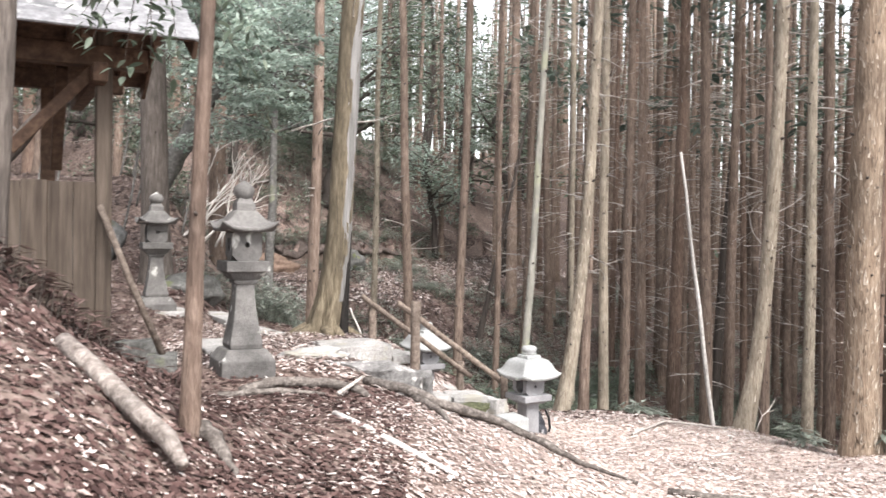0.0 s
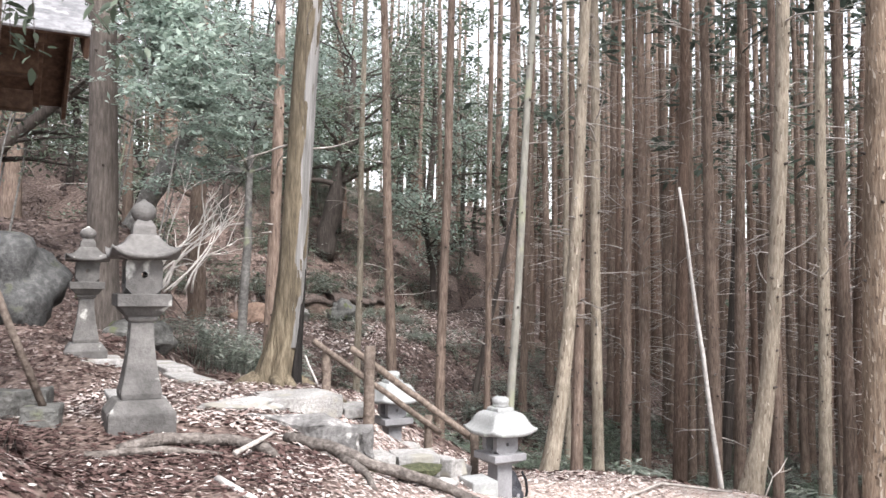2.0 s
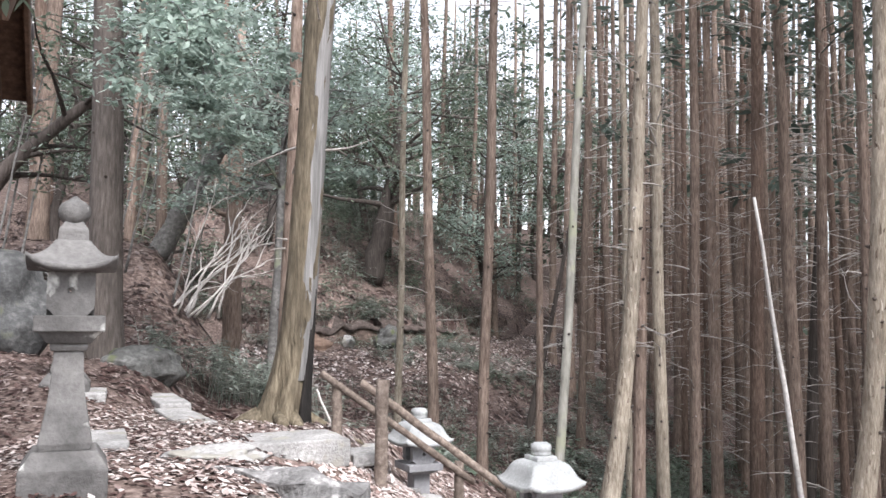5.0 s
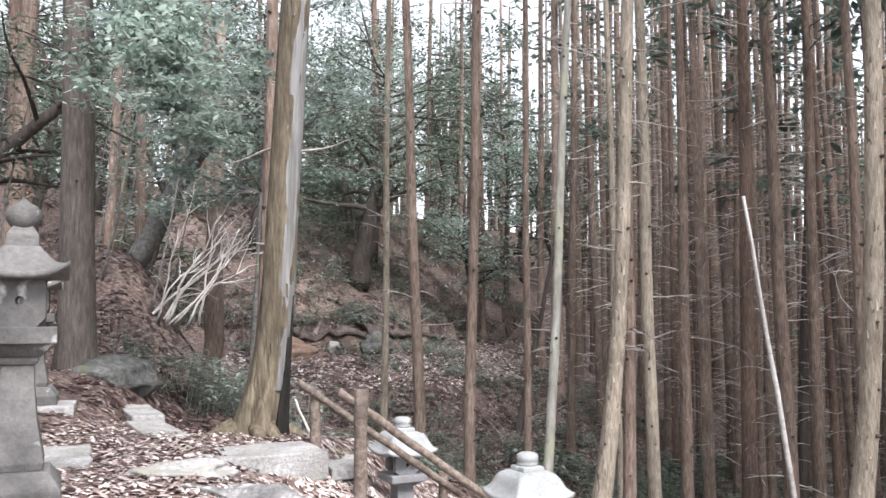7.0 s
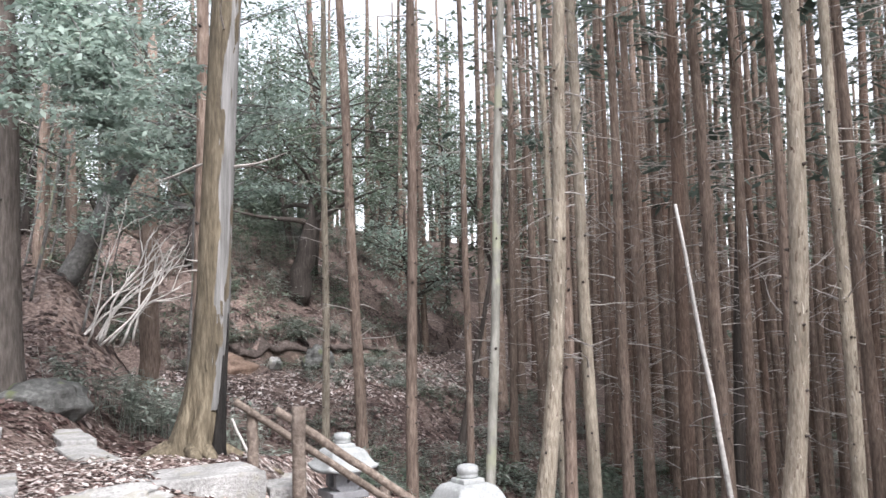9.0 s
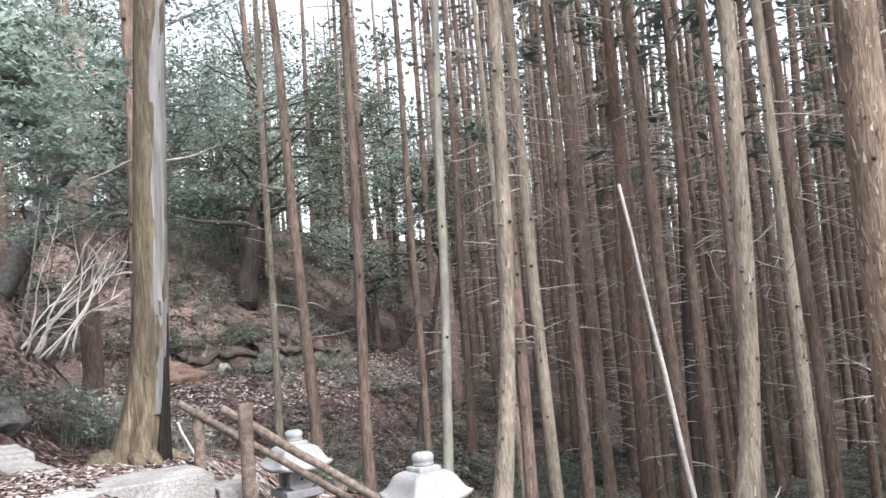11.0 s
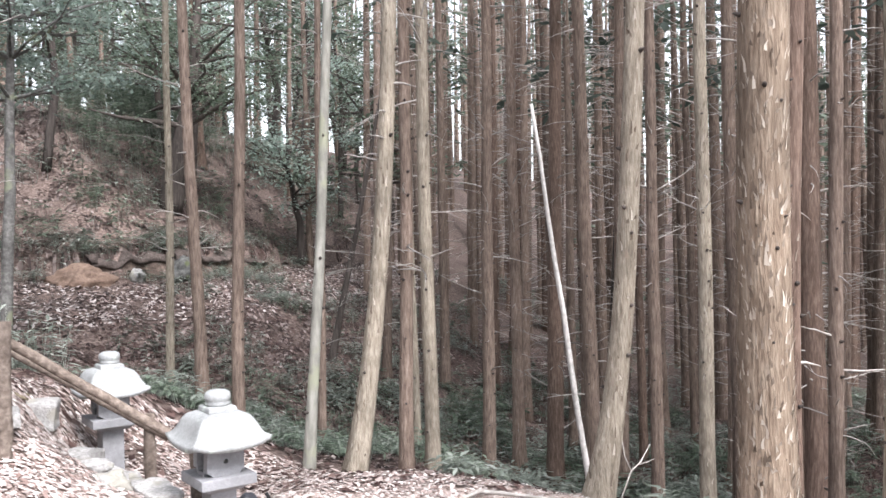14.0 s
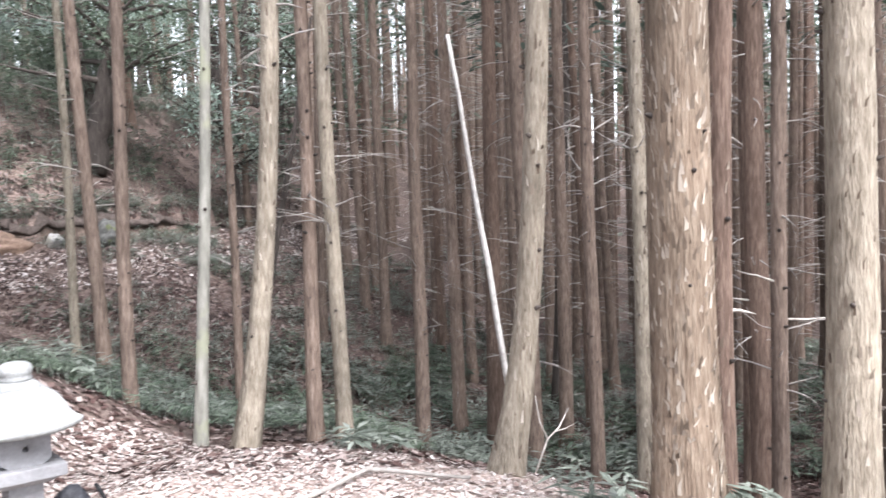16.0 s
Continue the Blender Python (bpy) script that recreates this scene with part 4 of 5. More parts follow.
bank = thing("trail_bank", "undercut earth bank above the trail with overhanging turf", "earth bank", pose(-4.0, 27.2, gz(-4.0, 27.2)), kind="structure")
face, lip = Buf(), Buf()
spine = bank_along(-5.5, 0.6, 0.16)
for b_buf, section in ((face, ((0.3, -0.25), (0.5, 0.12), (0.72, 0.34), (0.8, 0.62))), (lip, ((0.86, 0.58), (0.74, 0.6), (0.68, 0.7), (0.76, 0.82), (1.0, 0.92), (1.7, 1.05), (2.2, 0.9)))):
    v, f, n = [], [], len(section)
    for x, y, ux, uy in spine:
        base_z = gz(x + ux * 0.1, y + uy * 0.1)
        a = min(1.0, (x + 5.5) * 1.2 + 0.1, (0.75 - x) * 0.6) * 0.75 + 0.45 * noise.noise(Vector((x * 0.8, y * 0.8, 1))) + 0.25 * noise.noise(Vector((x * 3, y * 3, 4)))
        for k, (off, up_z) in enumerate(section):
            o = off + 0.16 * noise.noise(Vector((x * 2.2, y * 2.2, k))) + (0.2 * noise.noise(Vector((x * 0.7, y * 0.7, 9))))
            z = base_z + up_z * a + 0.06 * noise.noise(Vector((x * 4, y * 4, k + 7)))
            if k == n - 1 and b_buf is lip:
                z = gz(x + ux * o, y + uy * o) - 0.1
            v.append(Vector((x + ux * o, y + uy * o, z)) - Vector((-4.0, 27.2, gz(-4.0, 27.2))))
    for i in range(len(spine) - 1):
        f += [(i * n + k, i * n + k + 1, (i + 1) * n + k + 1, (i + 1) * n + k) for k in range(n - 1)]
    b_buf.add(v, f)
part("earth_face", face.mesh("earth_face", BANK_EARTH), bank, "bare brown earth of the cut")
bm = boulder(0.8, 0.4, 0.42, 71, 0.4)
part("clay_slump", from_bm(bm, "clay_slump", CLAY, True), bank, "slipped heap of orange clay", m=pose(-0.95, -0.7, 0.05, 0, 0, 15))
part("turf_lip", lip.mesh("turf_lip", TURF), bank, "overhanging dark leaf mould and roots")
for k, (x, y, sx, sy) in enumerate(((0.12, 7.95, 0.3, 0.12), (-0.2, 7.7, 0.16, 0.12))):
    bm = boulder(sx, sy, 0.05, 50 + k, 0.5, 3)
    solo("moss_patch", from_bm(bm, "moss_patch", MOSS, True), "yellow-green moss at the foot of a stone", "moss", pose(x, y, gz(x, y) + 0.025, 0, 0, 24), kind="stuff")

# ---- handrails ----


def log_tube(a, b, r, mat, name, seed, n=9, sag=0.0):
    rng = random.Random(seed)
    a, b = Vector(a), Vector(b)
    pts = [a.lerp(b, i / n) + Vector((rng.uniform(-1, 1), rng.uniform(-1, 1), rng.uniform(-1, 1))) * r * 0.10 - UP * sag * math.sin(math.pi * i / n) for i in range(n + 1)]
    return Buf().tube(pts, [r * rng.uniform(0.93, 1.06) for _ in range(n + 1)], 12).mesh(name, mat)


rail = thing("handrail", "peeled log handrail on wooden posts down the bank", "handrail", pose(-0.92, 10.64, gz(-0.92, 10.64)), group="handrails")


def rail_part(parent, name, a, b, r, seed):
    return part(name, log_tube(parent.matrix_basis.inverted() @ Vector(a), parent.matrix_basis.inverted() @ Vector(b), r, POLEWOOD, name, seed), parent)


rail_part(rail, "rail", (-0.99, 10.58, 0.46), (0.415, 11.31, -0.645), 0.035, 1)
rail_part(rail, "post", (-0.86, 10.7, gz(-0.86, 10.7) - 0.2), (-0.86, 10.7, 0.36), 0.05, 2)
rail_part(rail, "post", (0.27, 11.28, gz(0.27, 11.28) - 0.2), (0.27, 11.28, -0.44), 0.05, 3)
rail = thing("handrail", "peeled log handrail ending at the low lantern", "handrail", pose(-0.3, 9.82, gz(-0.3, 9.82)), group="handrails")
rail_part(rail, "rail", (-0.525, 10.03, 0.43), (0.775, 10.6, -0.595), 0.035, 4)
rail_part(rail, "post", (-0.315, 9.86, gz(-0.315, 9.86) - 0.2), (-0.315, 9.86, 0.47), 0.055, 5)
rail_part(rail, "post", (0.78, 10.52, gz(0.78, 10.52) - 0.2), (0.78, 10.52, -0.50), 0.045, 6)

# ---- wooden shelter ----
S = pose(-3.0, 7.48, 0.05, 0, 0, 27)
shelter = thing("shelter", "small open timber shelter with board fence and grey boarded roof", "shelter", S)


def beam(name, lo, hi, mat, label="", m=None, bevel=0.008):
    bm = bmesh.new()
    bmesh.ops.create_cube(bm, size=1)
    for v in bm.verts:
        v.co = Vector([lo[i] + (hi[i] - lo[i]) * (v.co[i] + 0.5) for i in range(3)])
    bmesh.ops.bevel(bm, geom=bm.edges[:], offset=bevel, segments=1, affect="EDGES")
    return part(name, from_bm(bm, name, mat), shelter, label, m=m)


for px, py in ((0, 0), (-0.35, 1.5), (-2.6, 0), (-2.6, 1.5)):
    beam("post", (px - 0.065, py - 0.065, -0.1), (px + 0.065, py + 0.065, 2.95), POSTWOOD if py == 0 else BEAMWOOD)
beam("eave_beam", (-3.1, -0.08, 2.58), (0.35, 0.08, 2.76), BEAMWOOD)
beam("eave_beam", (-3.1, 1.42, 2.58), (0.35, 1.58, 2.76), BEAMWOOD)
beam("tie_beam", (-0.12, -0.3, 2.42), (0.0, 1.8, 2.58), BEAMWOOD)
beam("tie_beam", (-2.66, -0.3, 2.42), (-2.54, 1.8, 2.58), BEAMWOOD)
beam("brace", (-0.05, -0.04, -0.55), (0.05, 0.04, 0.55), BEAMWOOD, m=pose(-0.36, 0.02, 2.25, 0, 42, 0))
beam("brace", (-0.05, -0.04, -0.55), (0.05, 0.04, 0.55), BEAMWOOD, m=pose(-0.3, 0.75, 2.2, 38, 0, 0))
beam("ridge_beam", (-3.1, 0.68, 3.42), (0.38, 0.82, 3.56), BEAMWOOD)
pitch = math.degrees(math.atan2(0.78, 1.35))
for side in (0, 1):
    R = pose(0, 0.75, 3.62) @ (pose(0, 0, 0, 0, 0, 180) if side else Matrix()) @ pose(0, 0, 0, pitch)
    x0, x1 = (-0.64, 3.2) if side else (-3.2, 0.64)
    beam("roof_deck", (x0, -1.62, -0.06), (x1, 0.0, -0.03), BEAMWOOD, "dark timber underside of the roof", m=R)
    for k in range(11):
        tilt = R @ pose(0.01 * math.sin(k * 2.3), -0.15 * k - 0.07, 0.004 * math.sin(k * 5.1), 8)
        beam("roof_board", (x0 - 0.03, -0.09, -0.022), (x1 + 0.03, 0.07, 0.0), SHINGLE, m=tilt, bevel=0.004)
    beam("barge_board", (x0 - 0.02 if side else x1 - 0.02, -1.64, -0.2), (x0 + 0.02 if side else x1 + 0.02, 0.0, -0.045), BEAMWOOD, m=R)
    for k in range(7):
        xx = x0 + 0.25 + k * 0.55
        beam("rafter", (xx - 0.035, -1.55, -0.15), (xx + 0.035, 0, -0.065), BEAMWOOD, m=R)
for k in range(13):
    xx = -0.14 - k * 0.2
    h = 1.6 + 0.02 * math.sin(k * 3.3)
    beam("fence_board", (xx - 0.0985, -0.035 + 0.006 * (k % 2), 0.24), (xx + 0.0985, -0.01 + 0.006 * (k % 2), h), POSTWOOD, bevel=0.003)
beam("fence_rail", (-2.6, 0.0, 0.45), (-0.06, 0.06, 0.55), BEAMWOOD)
beam("fence_rail", (-2.6, 0.0, 1.35), (-0.06, 0.06, 1.45), BEAMWOOD)
plank = Buf()
plank.tube([(-2.98, 7.35, 1.45), (-2.7, 7.32, 0.8), (-2.43, 7.33, 0.19)], [0.03, 0.03, 0.03], 6)
solo("leaning_stick", plank.mesh("leaning_stick", POLEWOOD), "brown stick leaning against the shelter post", "stick")

# ---- logs, roots and sticks on the ground ----


def lie(points, radii, name, label, category, mat, sides=9, wob=0.08, seed=1, kind=""):
    rng = random.Random(seed)
    pts = [Vector((x, y, gz(x, y) + dz)) for x, y, dz in points]
    fine, rr = [], []
    for i in range(len(pts) - 1):
        for k in range(4):
            fine.append(pts[i].lerp(pts[i + 1], k / 4) + Vector((rng.uniform(-1, 1), rng.uniform(-1, 1), rng.uniform(-0.5, 0.5))) * radii[i] * 0.35)
            rr.append((radii[i] + (radii[i + 1] - radii[i]) * k / 4) * rng.uniform(0.88, 1.1))
    fine.append(pts[-1])
    rr.append(radii[-1])
    return solo(name, Buf().tube(fine, rr, sides, wobble=wob, rng=rng).mesh(name, mat), label, category, kind=kind)


lie([(-1.34, 4.45, 0.06), (-1.2, 4.32, 0.04), (-1.1, 4.1, 0.0)], [0.05, 0.04, 0.015], "tree_root", "short root at the foot of the slim tree", "root", ROOTWOOD, seed=12)
fallen = Buf()
fallen.tube([(-2.13, 4.62, 0.66), (-1.86, 4.38, 0.55), (-1.6, 4.12, 0.43), (-1.36, 3.9, 0.33), (-1.25, 3.76, 0.25)], [0.056, 0.054, 0.05, 0.045, 0.028], 12, wobble=0.07, rng=random.Random(4))
solo("fallen_log", fallen.mesh("fallen_log", LOGWOOD), "weathered pale log lying down the leafy bank", "log")
lie([(-1.62, 6.55, 0.03), (-1.35, 6.75, 0.06), (-1.0, 6.85, 0.05), (-0.72, 6.75, 0.04), (-0.62, 6.68, 0.0)], [0.04, 0.045, 0.042, 0.035, 0.02], "tree_root", "thick grey surface root crossing the path", "root", ROOTWOOD, seed=2)
lie([(-1.72, 6.35, 0.02), (-1.3, 6.5, 0.03), (-0.95, 6.55, 0.02)], [0.026, 0.026, 0.012], "tree_root", "dark thin root beside the thick one", "root", ROOTWOOD, seed=3)
lie([(-0.72, 7.5, 0.03), (-0.4, 7.3, 0.07), (0.0, 7.25, 0.07), (0.35, 7.35, 0.07), (0.75, 7.35, 0.06), (1.1, 7.1, 0.04), (1.5, 6.75, 0.02)], [0.04, 0.046, 0.044, 0.04, 0.032, 0.022, 0.01], "tree_root", "long gnarled root running down the path", "root", ROOTWOOD, seed=4)
lie([(-0.3, 7.27, 0.03), (-0.1, 6.95, 0.04), (0.0, 6.6, 0.02)], [0.034, 0.028, 0.015], "tree_root", "short forked root over a mossy hump", "root", ROOTWOOD, seed=5)
lie([(0.1, 7.35, 0.03), (0.5, 7.5, 0.05), (0.9, 7.65, 0.04), (1.1, 7.9, 0.0)], [0.03, 0.034, 0.028, 0.015], "tree_root", "gnarled root beside the step stone", "root", ROOTWOOD, seed=6)
lie([(1.7, 6.6, 0.02), (2.3, 6.5, 0.02), (2.8, 6.2, 0.01)], [0.03, 0.03, 0.015], "tree_root", "thin root across the bare path", "root", ROOTWOOD, seed=7)
lie([(-0.82, 5.95, 0.02), (-0.4, 5.5, 0.02), (0.0, 5.1, 0.02)], [0.022, 0.02, 0.014], "fallen_stick", "straight pale stick lying on the leaves", "stick", BLEACHED, seed=8)
lie([(2.4, 10.6, 0.03), (3.0, 11.3, 0.05), (3.7, 10.9, 0.04)], [0.02, 0.018, 0.012], "fallen_stick", "crooked brown stick at the clearing's edge", "stick", DEADWOOD, seed=9)
lie([(-0.85, 6.45, 0.06), (-0.7, 6.9, 0.12)], [0.02, 0.012], "fallen_stick", "short stick propped on a root", "stick", DEADWOOD, seed=10)
for k, (x, y, w, l) in enumerate(((1.9, 9.6, 0.5, 0.35), (2.3, 10.4, 0.7, 0.3), (2.9, 9.2, 0.3, 0.5), (1.6, 11.0, 0.9, 0.4), (3.4, 10.1, 1.0, 0.6), (2.6, 8.3, 0.8, 0.4))):
    lie([(x, y, 0.015), (x + l * 0.5 * math.cos(w), y + l * 0.5 * math.sin(w), 0.025), (x + l * math.cos(w + 0.2), y + l * math.sin(w + 0.2), 0.015)], [0.012, 0.011, 0.006], "fallen_twig", "thin brown twig lying on the leaves", "twig", DEADWOOD, seed=20 + k, sides=5)

lie([(-1.4, 15.6, 0.25), (-1.25, 15.35, 0.12), (-1.0, 15.0, 0.02)], [0.022, 0.02, 0.014], "fallen_stick", "pale broken stick lying down the gully slope", "stick", BLEACHED, seed=41)
lie([(-1.2, 11.35, 0.36), (-1.14, 11.36, 0.22), (-1.05, 11.38, 0.02)], [0.012, 0.014, 0.014], "fallen_stick", "short pale stick propped beside the old tree", "stick", BLEACHED, seed=42)
fork = Buf()
fork.tube([(4.36, 11.75, gz(4.36, 11.75) - 0.03), (4.5, 11.78, -1.22), (4.6, 11.8, -1.14), (4.69, 11.8, -0.98)], [0.009, 0.008, 0.007, 0.003], 6)
fork.tube([(4.5, 11.78, -1.22), (4.44, 11.79, -1.08), (4.41, 11.8, -0.86)], [0.006, 0.005, 0.003], 5)
fork.tube([(4.56, 11.79, -1.17), (4.66, 11.8, -1.15), (4.73, 11.8, -1.12)], [0.006, 0.004, 0.002], 5)
solo("dead_branch", fork.mesh("dead_branch", DEADWOOD), "forked bleached branch standing in the rim's litter", "branch")

# bleached dead branches on the hillside
rng = random.Random(9)
zz = gz(-4.9, 17.5)
pile = thing("dead_bough", "tangle of bleached dead branches on the hillside", "branches", pose(-4.9, 17.5, zz - 0.03))
for k in range(10):
    w = rng.uniform(-0.35, 0.6)
    p, d = Vector((rng.uniform(-0.45, 0.5), rng.uniform(-0.4, 0.4), 0)), Vector((math.cos(w) * rng.uniform(0.6, 1.2), rng.uniform(-0.3, 0.3), rng.uniform(0.7, 2.3))).normalized()
    length, pts, q = rng.uniform(1.6, 2.7), [p], p
    for i in range(9):
        d = (d + Vector((rng.uniform(-0.22, 0.28), rng.uniform(-0.25, 0.25), rng.uniform(-0.24, 0.22)))).normalized()
        q = q + d * length / 9
        pts.append(q)
    r0 = rng.uniform(0.016, 0.032)
    br = part("branch", Buf().tube(pts, [r0 * (1 - 0.085 * i) for i in range(10)], 7).mesh("branch", BLEACHED), pile)
    for u in range(5):
        tw_buf, i = Buf(), rng.randint(2, 8)
        branch_into(tw_buf, pts[i], d + Vector((rng.uniform(-0.5, 1), rng.uniform(-1, 1), rng.uniform(-0.2, 0.9))), rng.uniform(0.4, 1.0), r0 * 0.45, rng, 0.2, 0, 6, 5, 0.3)
        part("twig", tw_buf.mesh("twig", BLEACHED), br)

# rucksack leaning on the low lantern
bag = thing("rucksack", "dark grey nylon rucksack leaning against the low lantern", "bag", pose(1.12, 10.42, gz(1.12, 10.42) - 0.16, 0, 12, 31))
bm = boulder(0.145, 0.1, 0.2, 61, 0.2, 4)
for v in bm.verts:
    v.co.z = max(v.co.z, -0.2)
part("body", from_bm(bm, "body", FABRIC, True), bag, m=pose(0, 0, 0.2, -8, 0, 0))
bm = boulder(0.12, 0.06, 0.12, 62, 0.15, 3)
part("pocket", from_bm(bm, "pocket", FABRIC, True), bag, m=pose(0, -0.1, 0.14))
st = Buf()
st.tube([(0.10, -0.02, 0.42), (0.155, -0.05, 0.34), (0.19, -0.06, 0.22), (0.185, -0.05, 0.08)], [0.014, 0.016, 0.016, 0.012], 6)
part("strap", st.mesh("strap", STRAP), bag, "black webbing strap")
bm = rough_box(0.03, 0.012, 0.04, 3, 0, 0.003, 0)
part("buckle", from_bm(bm, "buckle", STONE_SHADE), bag, "grey plastic buckle", m=pose(0.0, -0.165, 0.16))

# ---- broadleaf trees and bushes of the hillside ----


def limb_tree(name, label, x, y, pts, radii, bark, leaves, limbs, seed, leaf=0.1, clumps=40, per=40, low=0.35, reach=1.8, flat=0.45, spread_r=0.3, group="hillside broadleaf trees"):
    """A crooked broadleaf tree: trunk through pts (relative to its foot), limbs and a loose crown of leaf clumps."""
    rng = random.Random(seed)
    ob = thing(name, label, "tree", pose(x, y, gz(x, y) - 0.05), group=group)
    P = [Vector(p) for p in pts]
    fine, rr = [], []
    for i in range(len(P) - 1):
        for k in range(4):
            fine.append(P[i].lerp(P[i + 1], k / 4) + Vector((rng.uniform(-1, 1), rng.uniform(-1, 1), 0)) * radii[i] * 0.15)
            rr.append(radii[i] + (radii[i + 1] - radii[i]) * k / 4)
    fine.append(P[-1])
    rr.append(radii[-1])
    part("trunk", Buf().tube(fine, rr, 10, wobble=0.05, rng=rng).mesh("trunk", bark), ob)
    buf, ends = Buf(), []
    for k in range(limbs):
        i = rng.randint(int(len(fine) * low), len(fine) - 1)
        w = rng.uniform(0, 6.28)
        d = Vector((math.cos(w), math.sin(w), rng.uniform(0.0, 0.7))).normalized()
        length = rng.uniform(0.5, 1) * reach
        q, dd, pp = fine[i].copy(), d, [fine[i].copy()]
        for s in range(5):
            dd = (dd + Vector((rng.uniform(-0.25, 0.25), rng.uniform(-0.25, 0.25), rng.uniform(-0.2, 0.15)))).normalized()
            q = q + dd * length / 5
            pp.append(q.copy())
            if s > 0:
                ends.append(q.copy())
        buf.tube(pp, [rr[i] * 0.4 * (1 - s / 6) + 0.004 for s in range(6)], 5, cap=False)
    part("limbwork", buf.mesh("limbwork", bark), ob, kind="stuff")
    if leaves:
        buf = Buf()
        for k in range(clumps):
            leaf_clump(buf, rng.choice(ends), spread_r, per, leaf, rng, flat)
        part("crown", buf.mesh("crown", leaves), ob)
    return ob


limb_tree("leaning_tree", "grey leaning broadleaf tree on the hillside", -6.25, 19.2, [(0, 0, 0), (0.5, 0, 0.85), (0.94, 0, 1.75), (1.6, 0, 2.6), (2.5, 0.1, 3.7), (3.2, 0.2, 5)], [0.23, 0.21, 0.18, 0.13, 0.09, 0.03], BARK_GREY, LEAF_FRESH, 22, 1, leaf=0.12, clumps=100, per=32, low=0.55, reach=2.4, flat=0.3)
limb_tree("dark_leaning_tree", "dark curved tree reaching over the slope", -8.37, 15.5, [(-0.6, 0, 0), (0.2, 0, 0.9), (1.0, 0, 1.9), (1.6, 0, 2.5), (2.7, 0.1, 3.4), (3.6, 0.2, 4.7)], [0.2, 0.17, 0.14, 0.11, 0.08, 0.03], BARK_DARK, LEAF_GREEN, 18, 2, leaf=0.11, clumps=70, per=32, low=0.45, reach=2.2)
limb_tree("spray_tree", "young tree with flat pale green sprays", -3.58, 18.2, [(0, 0, 0), (0.1, 0, 2), (0.1, 0.1, 4), (0.2, 0.1, 6.5)], [0.1, 0.09, 0.07, 0.03], BARK_GREY, LEAF_FRESH, 44, 3, leaf=0.12, clumps=190, per=38, low=0.62, reach=2.8, flat=0.18)
limb_tree("brown_tree", "stout brown trunk behind the dead branches", -5.5, 21.8, [(0, 0, 0), (0, 0, 2.2), (0.02, 0, 5), (0.05, 0, 9)], [0.24, 0.22, 0.18, 0.1], BARK, LEAF_GREEN, 14, 4, low=0.6, clumps=40)
limb_tree("dark_oak", "dark stout forked oak on the far bank", -3.76, 31, [(0, 0, 0), (0.25, 0, 1.3), (0.55, 0, 2.6), (0.9, 0, 4.5), (1.0, 0, 7)], [0.4, 0.33, 0.27, 0.2, 0.08], BARK_DARK, LEAF_GREEN, 26, 5, leaf=0.16, clumps=140, per=34, low=0.4, reach=3.4, spread_r=0.5)
rng = random.Random(31)
for k in range(10):
    x, y = rng.uniform(-7.5, -5), rng.uniform(15, 21)
    limb_tree("sapling", "thin pale leaning sapling on the hillside", x, y, [(0, 0, 0), (0.25, 0, 1.2), (0.45, 0.05, 2.6), (0.8, 0.1, 4.4)], [0.024, 0.02, 0.016, 0.008], BARK_GREY, LEAF_FRESH if k % 2 else None, 5, 40 + k, leaf=0.1, clumps=10, per=26, low=0.6, reach=1.0, group="hillside saplings")
broad = []
for k in range(5):
    h = (7, 9, 11, 8, 6)[k]
    rng = random.Random(200 + k)
    ob = limb_tree("broadleaf_tree", "evergreen broadleaf tree closing the view on the slope", -26 - k * 4, 52, [(0, 0, 0), (rng.uniform(-0.4, 0.4), 0, h * 0.3), (rng.uniform(-0.8, 0.8), rng.uniform(-0.5, 0.5), h * 0.65), (rng.uniform(-1, 1), rng.uniform(-1, 1), h)], [0.15, 0.13, 0.1, 0.03], BARK_DARK, (LEAF_GREEN, LEAF_GREEN, LEAF_FRESH, LEAF_GREEN, LEAF_FRESH)[k], 30, 200 + k, leaf=0.2, clumps=104, per=22, low=0.42, reach=2.8, flat=0.5, spread_r=0.42, group="far broadleaf trees")
    broad.append(ob)
rng = random.Random(303)
n = 0
spots_taken = []
while n < 85:
    y = rng.uniform(17, 66)
    x = rng.uniform(-34, 10)
    b = float(trail_side(x, y))
    if y < 30 and (b < 1.5 and not (x < -6.5 and y > 17)) or (x > -4.5 and y < 21) or x < -0.75 * y - 2:
        continue
    if y < 25 and x > -10:
        continue
    if y >= 30 and x > 0.2 * y:
        continue
    if any((x - a) ** 2 + (y - c) ** 2 < 2.6 for a, c in spots_taken):
        continue
    spots_taken.append((x, y))
    s = rng.uniform(0.75, 1.25)
    ob = copy_thing(broad[rng.randrange(5)], pose(x, y, gz(x, y) - 0.1, 0, 0, rng.uniform(0, 360)))
    ob.scale = (s, s, s)
    n += 1
rng = random.Random(404)
n = 0
while n < 20:
    x, y = rng.uniform(-16, -2.5), rng.uniform(14, 44)
    b = float(trail_side(x, y))
    if b < 1.0 and not (x < -6 and y > 15):
        continue
    ob = copy_thing(kinds[rng.randrange(6)], pose(x, y, gz(x, y) - 0.05, rng.uniform(-2, 2), rng.uniform(-2, 2), rng.uniform(0, 360)))
    n += 1
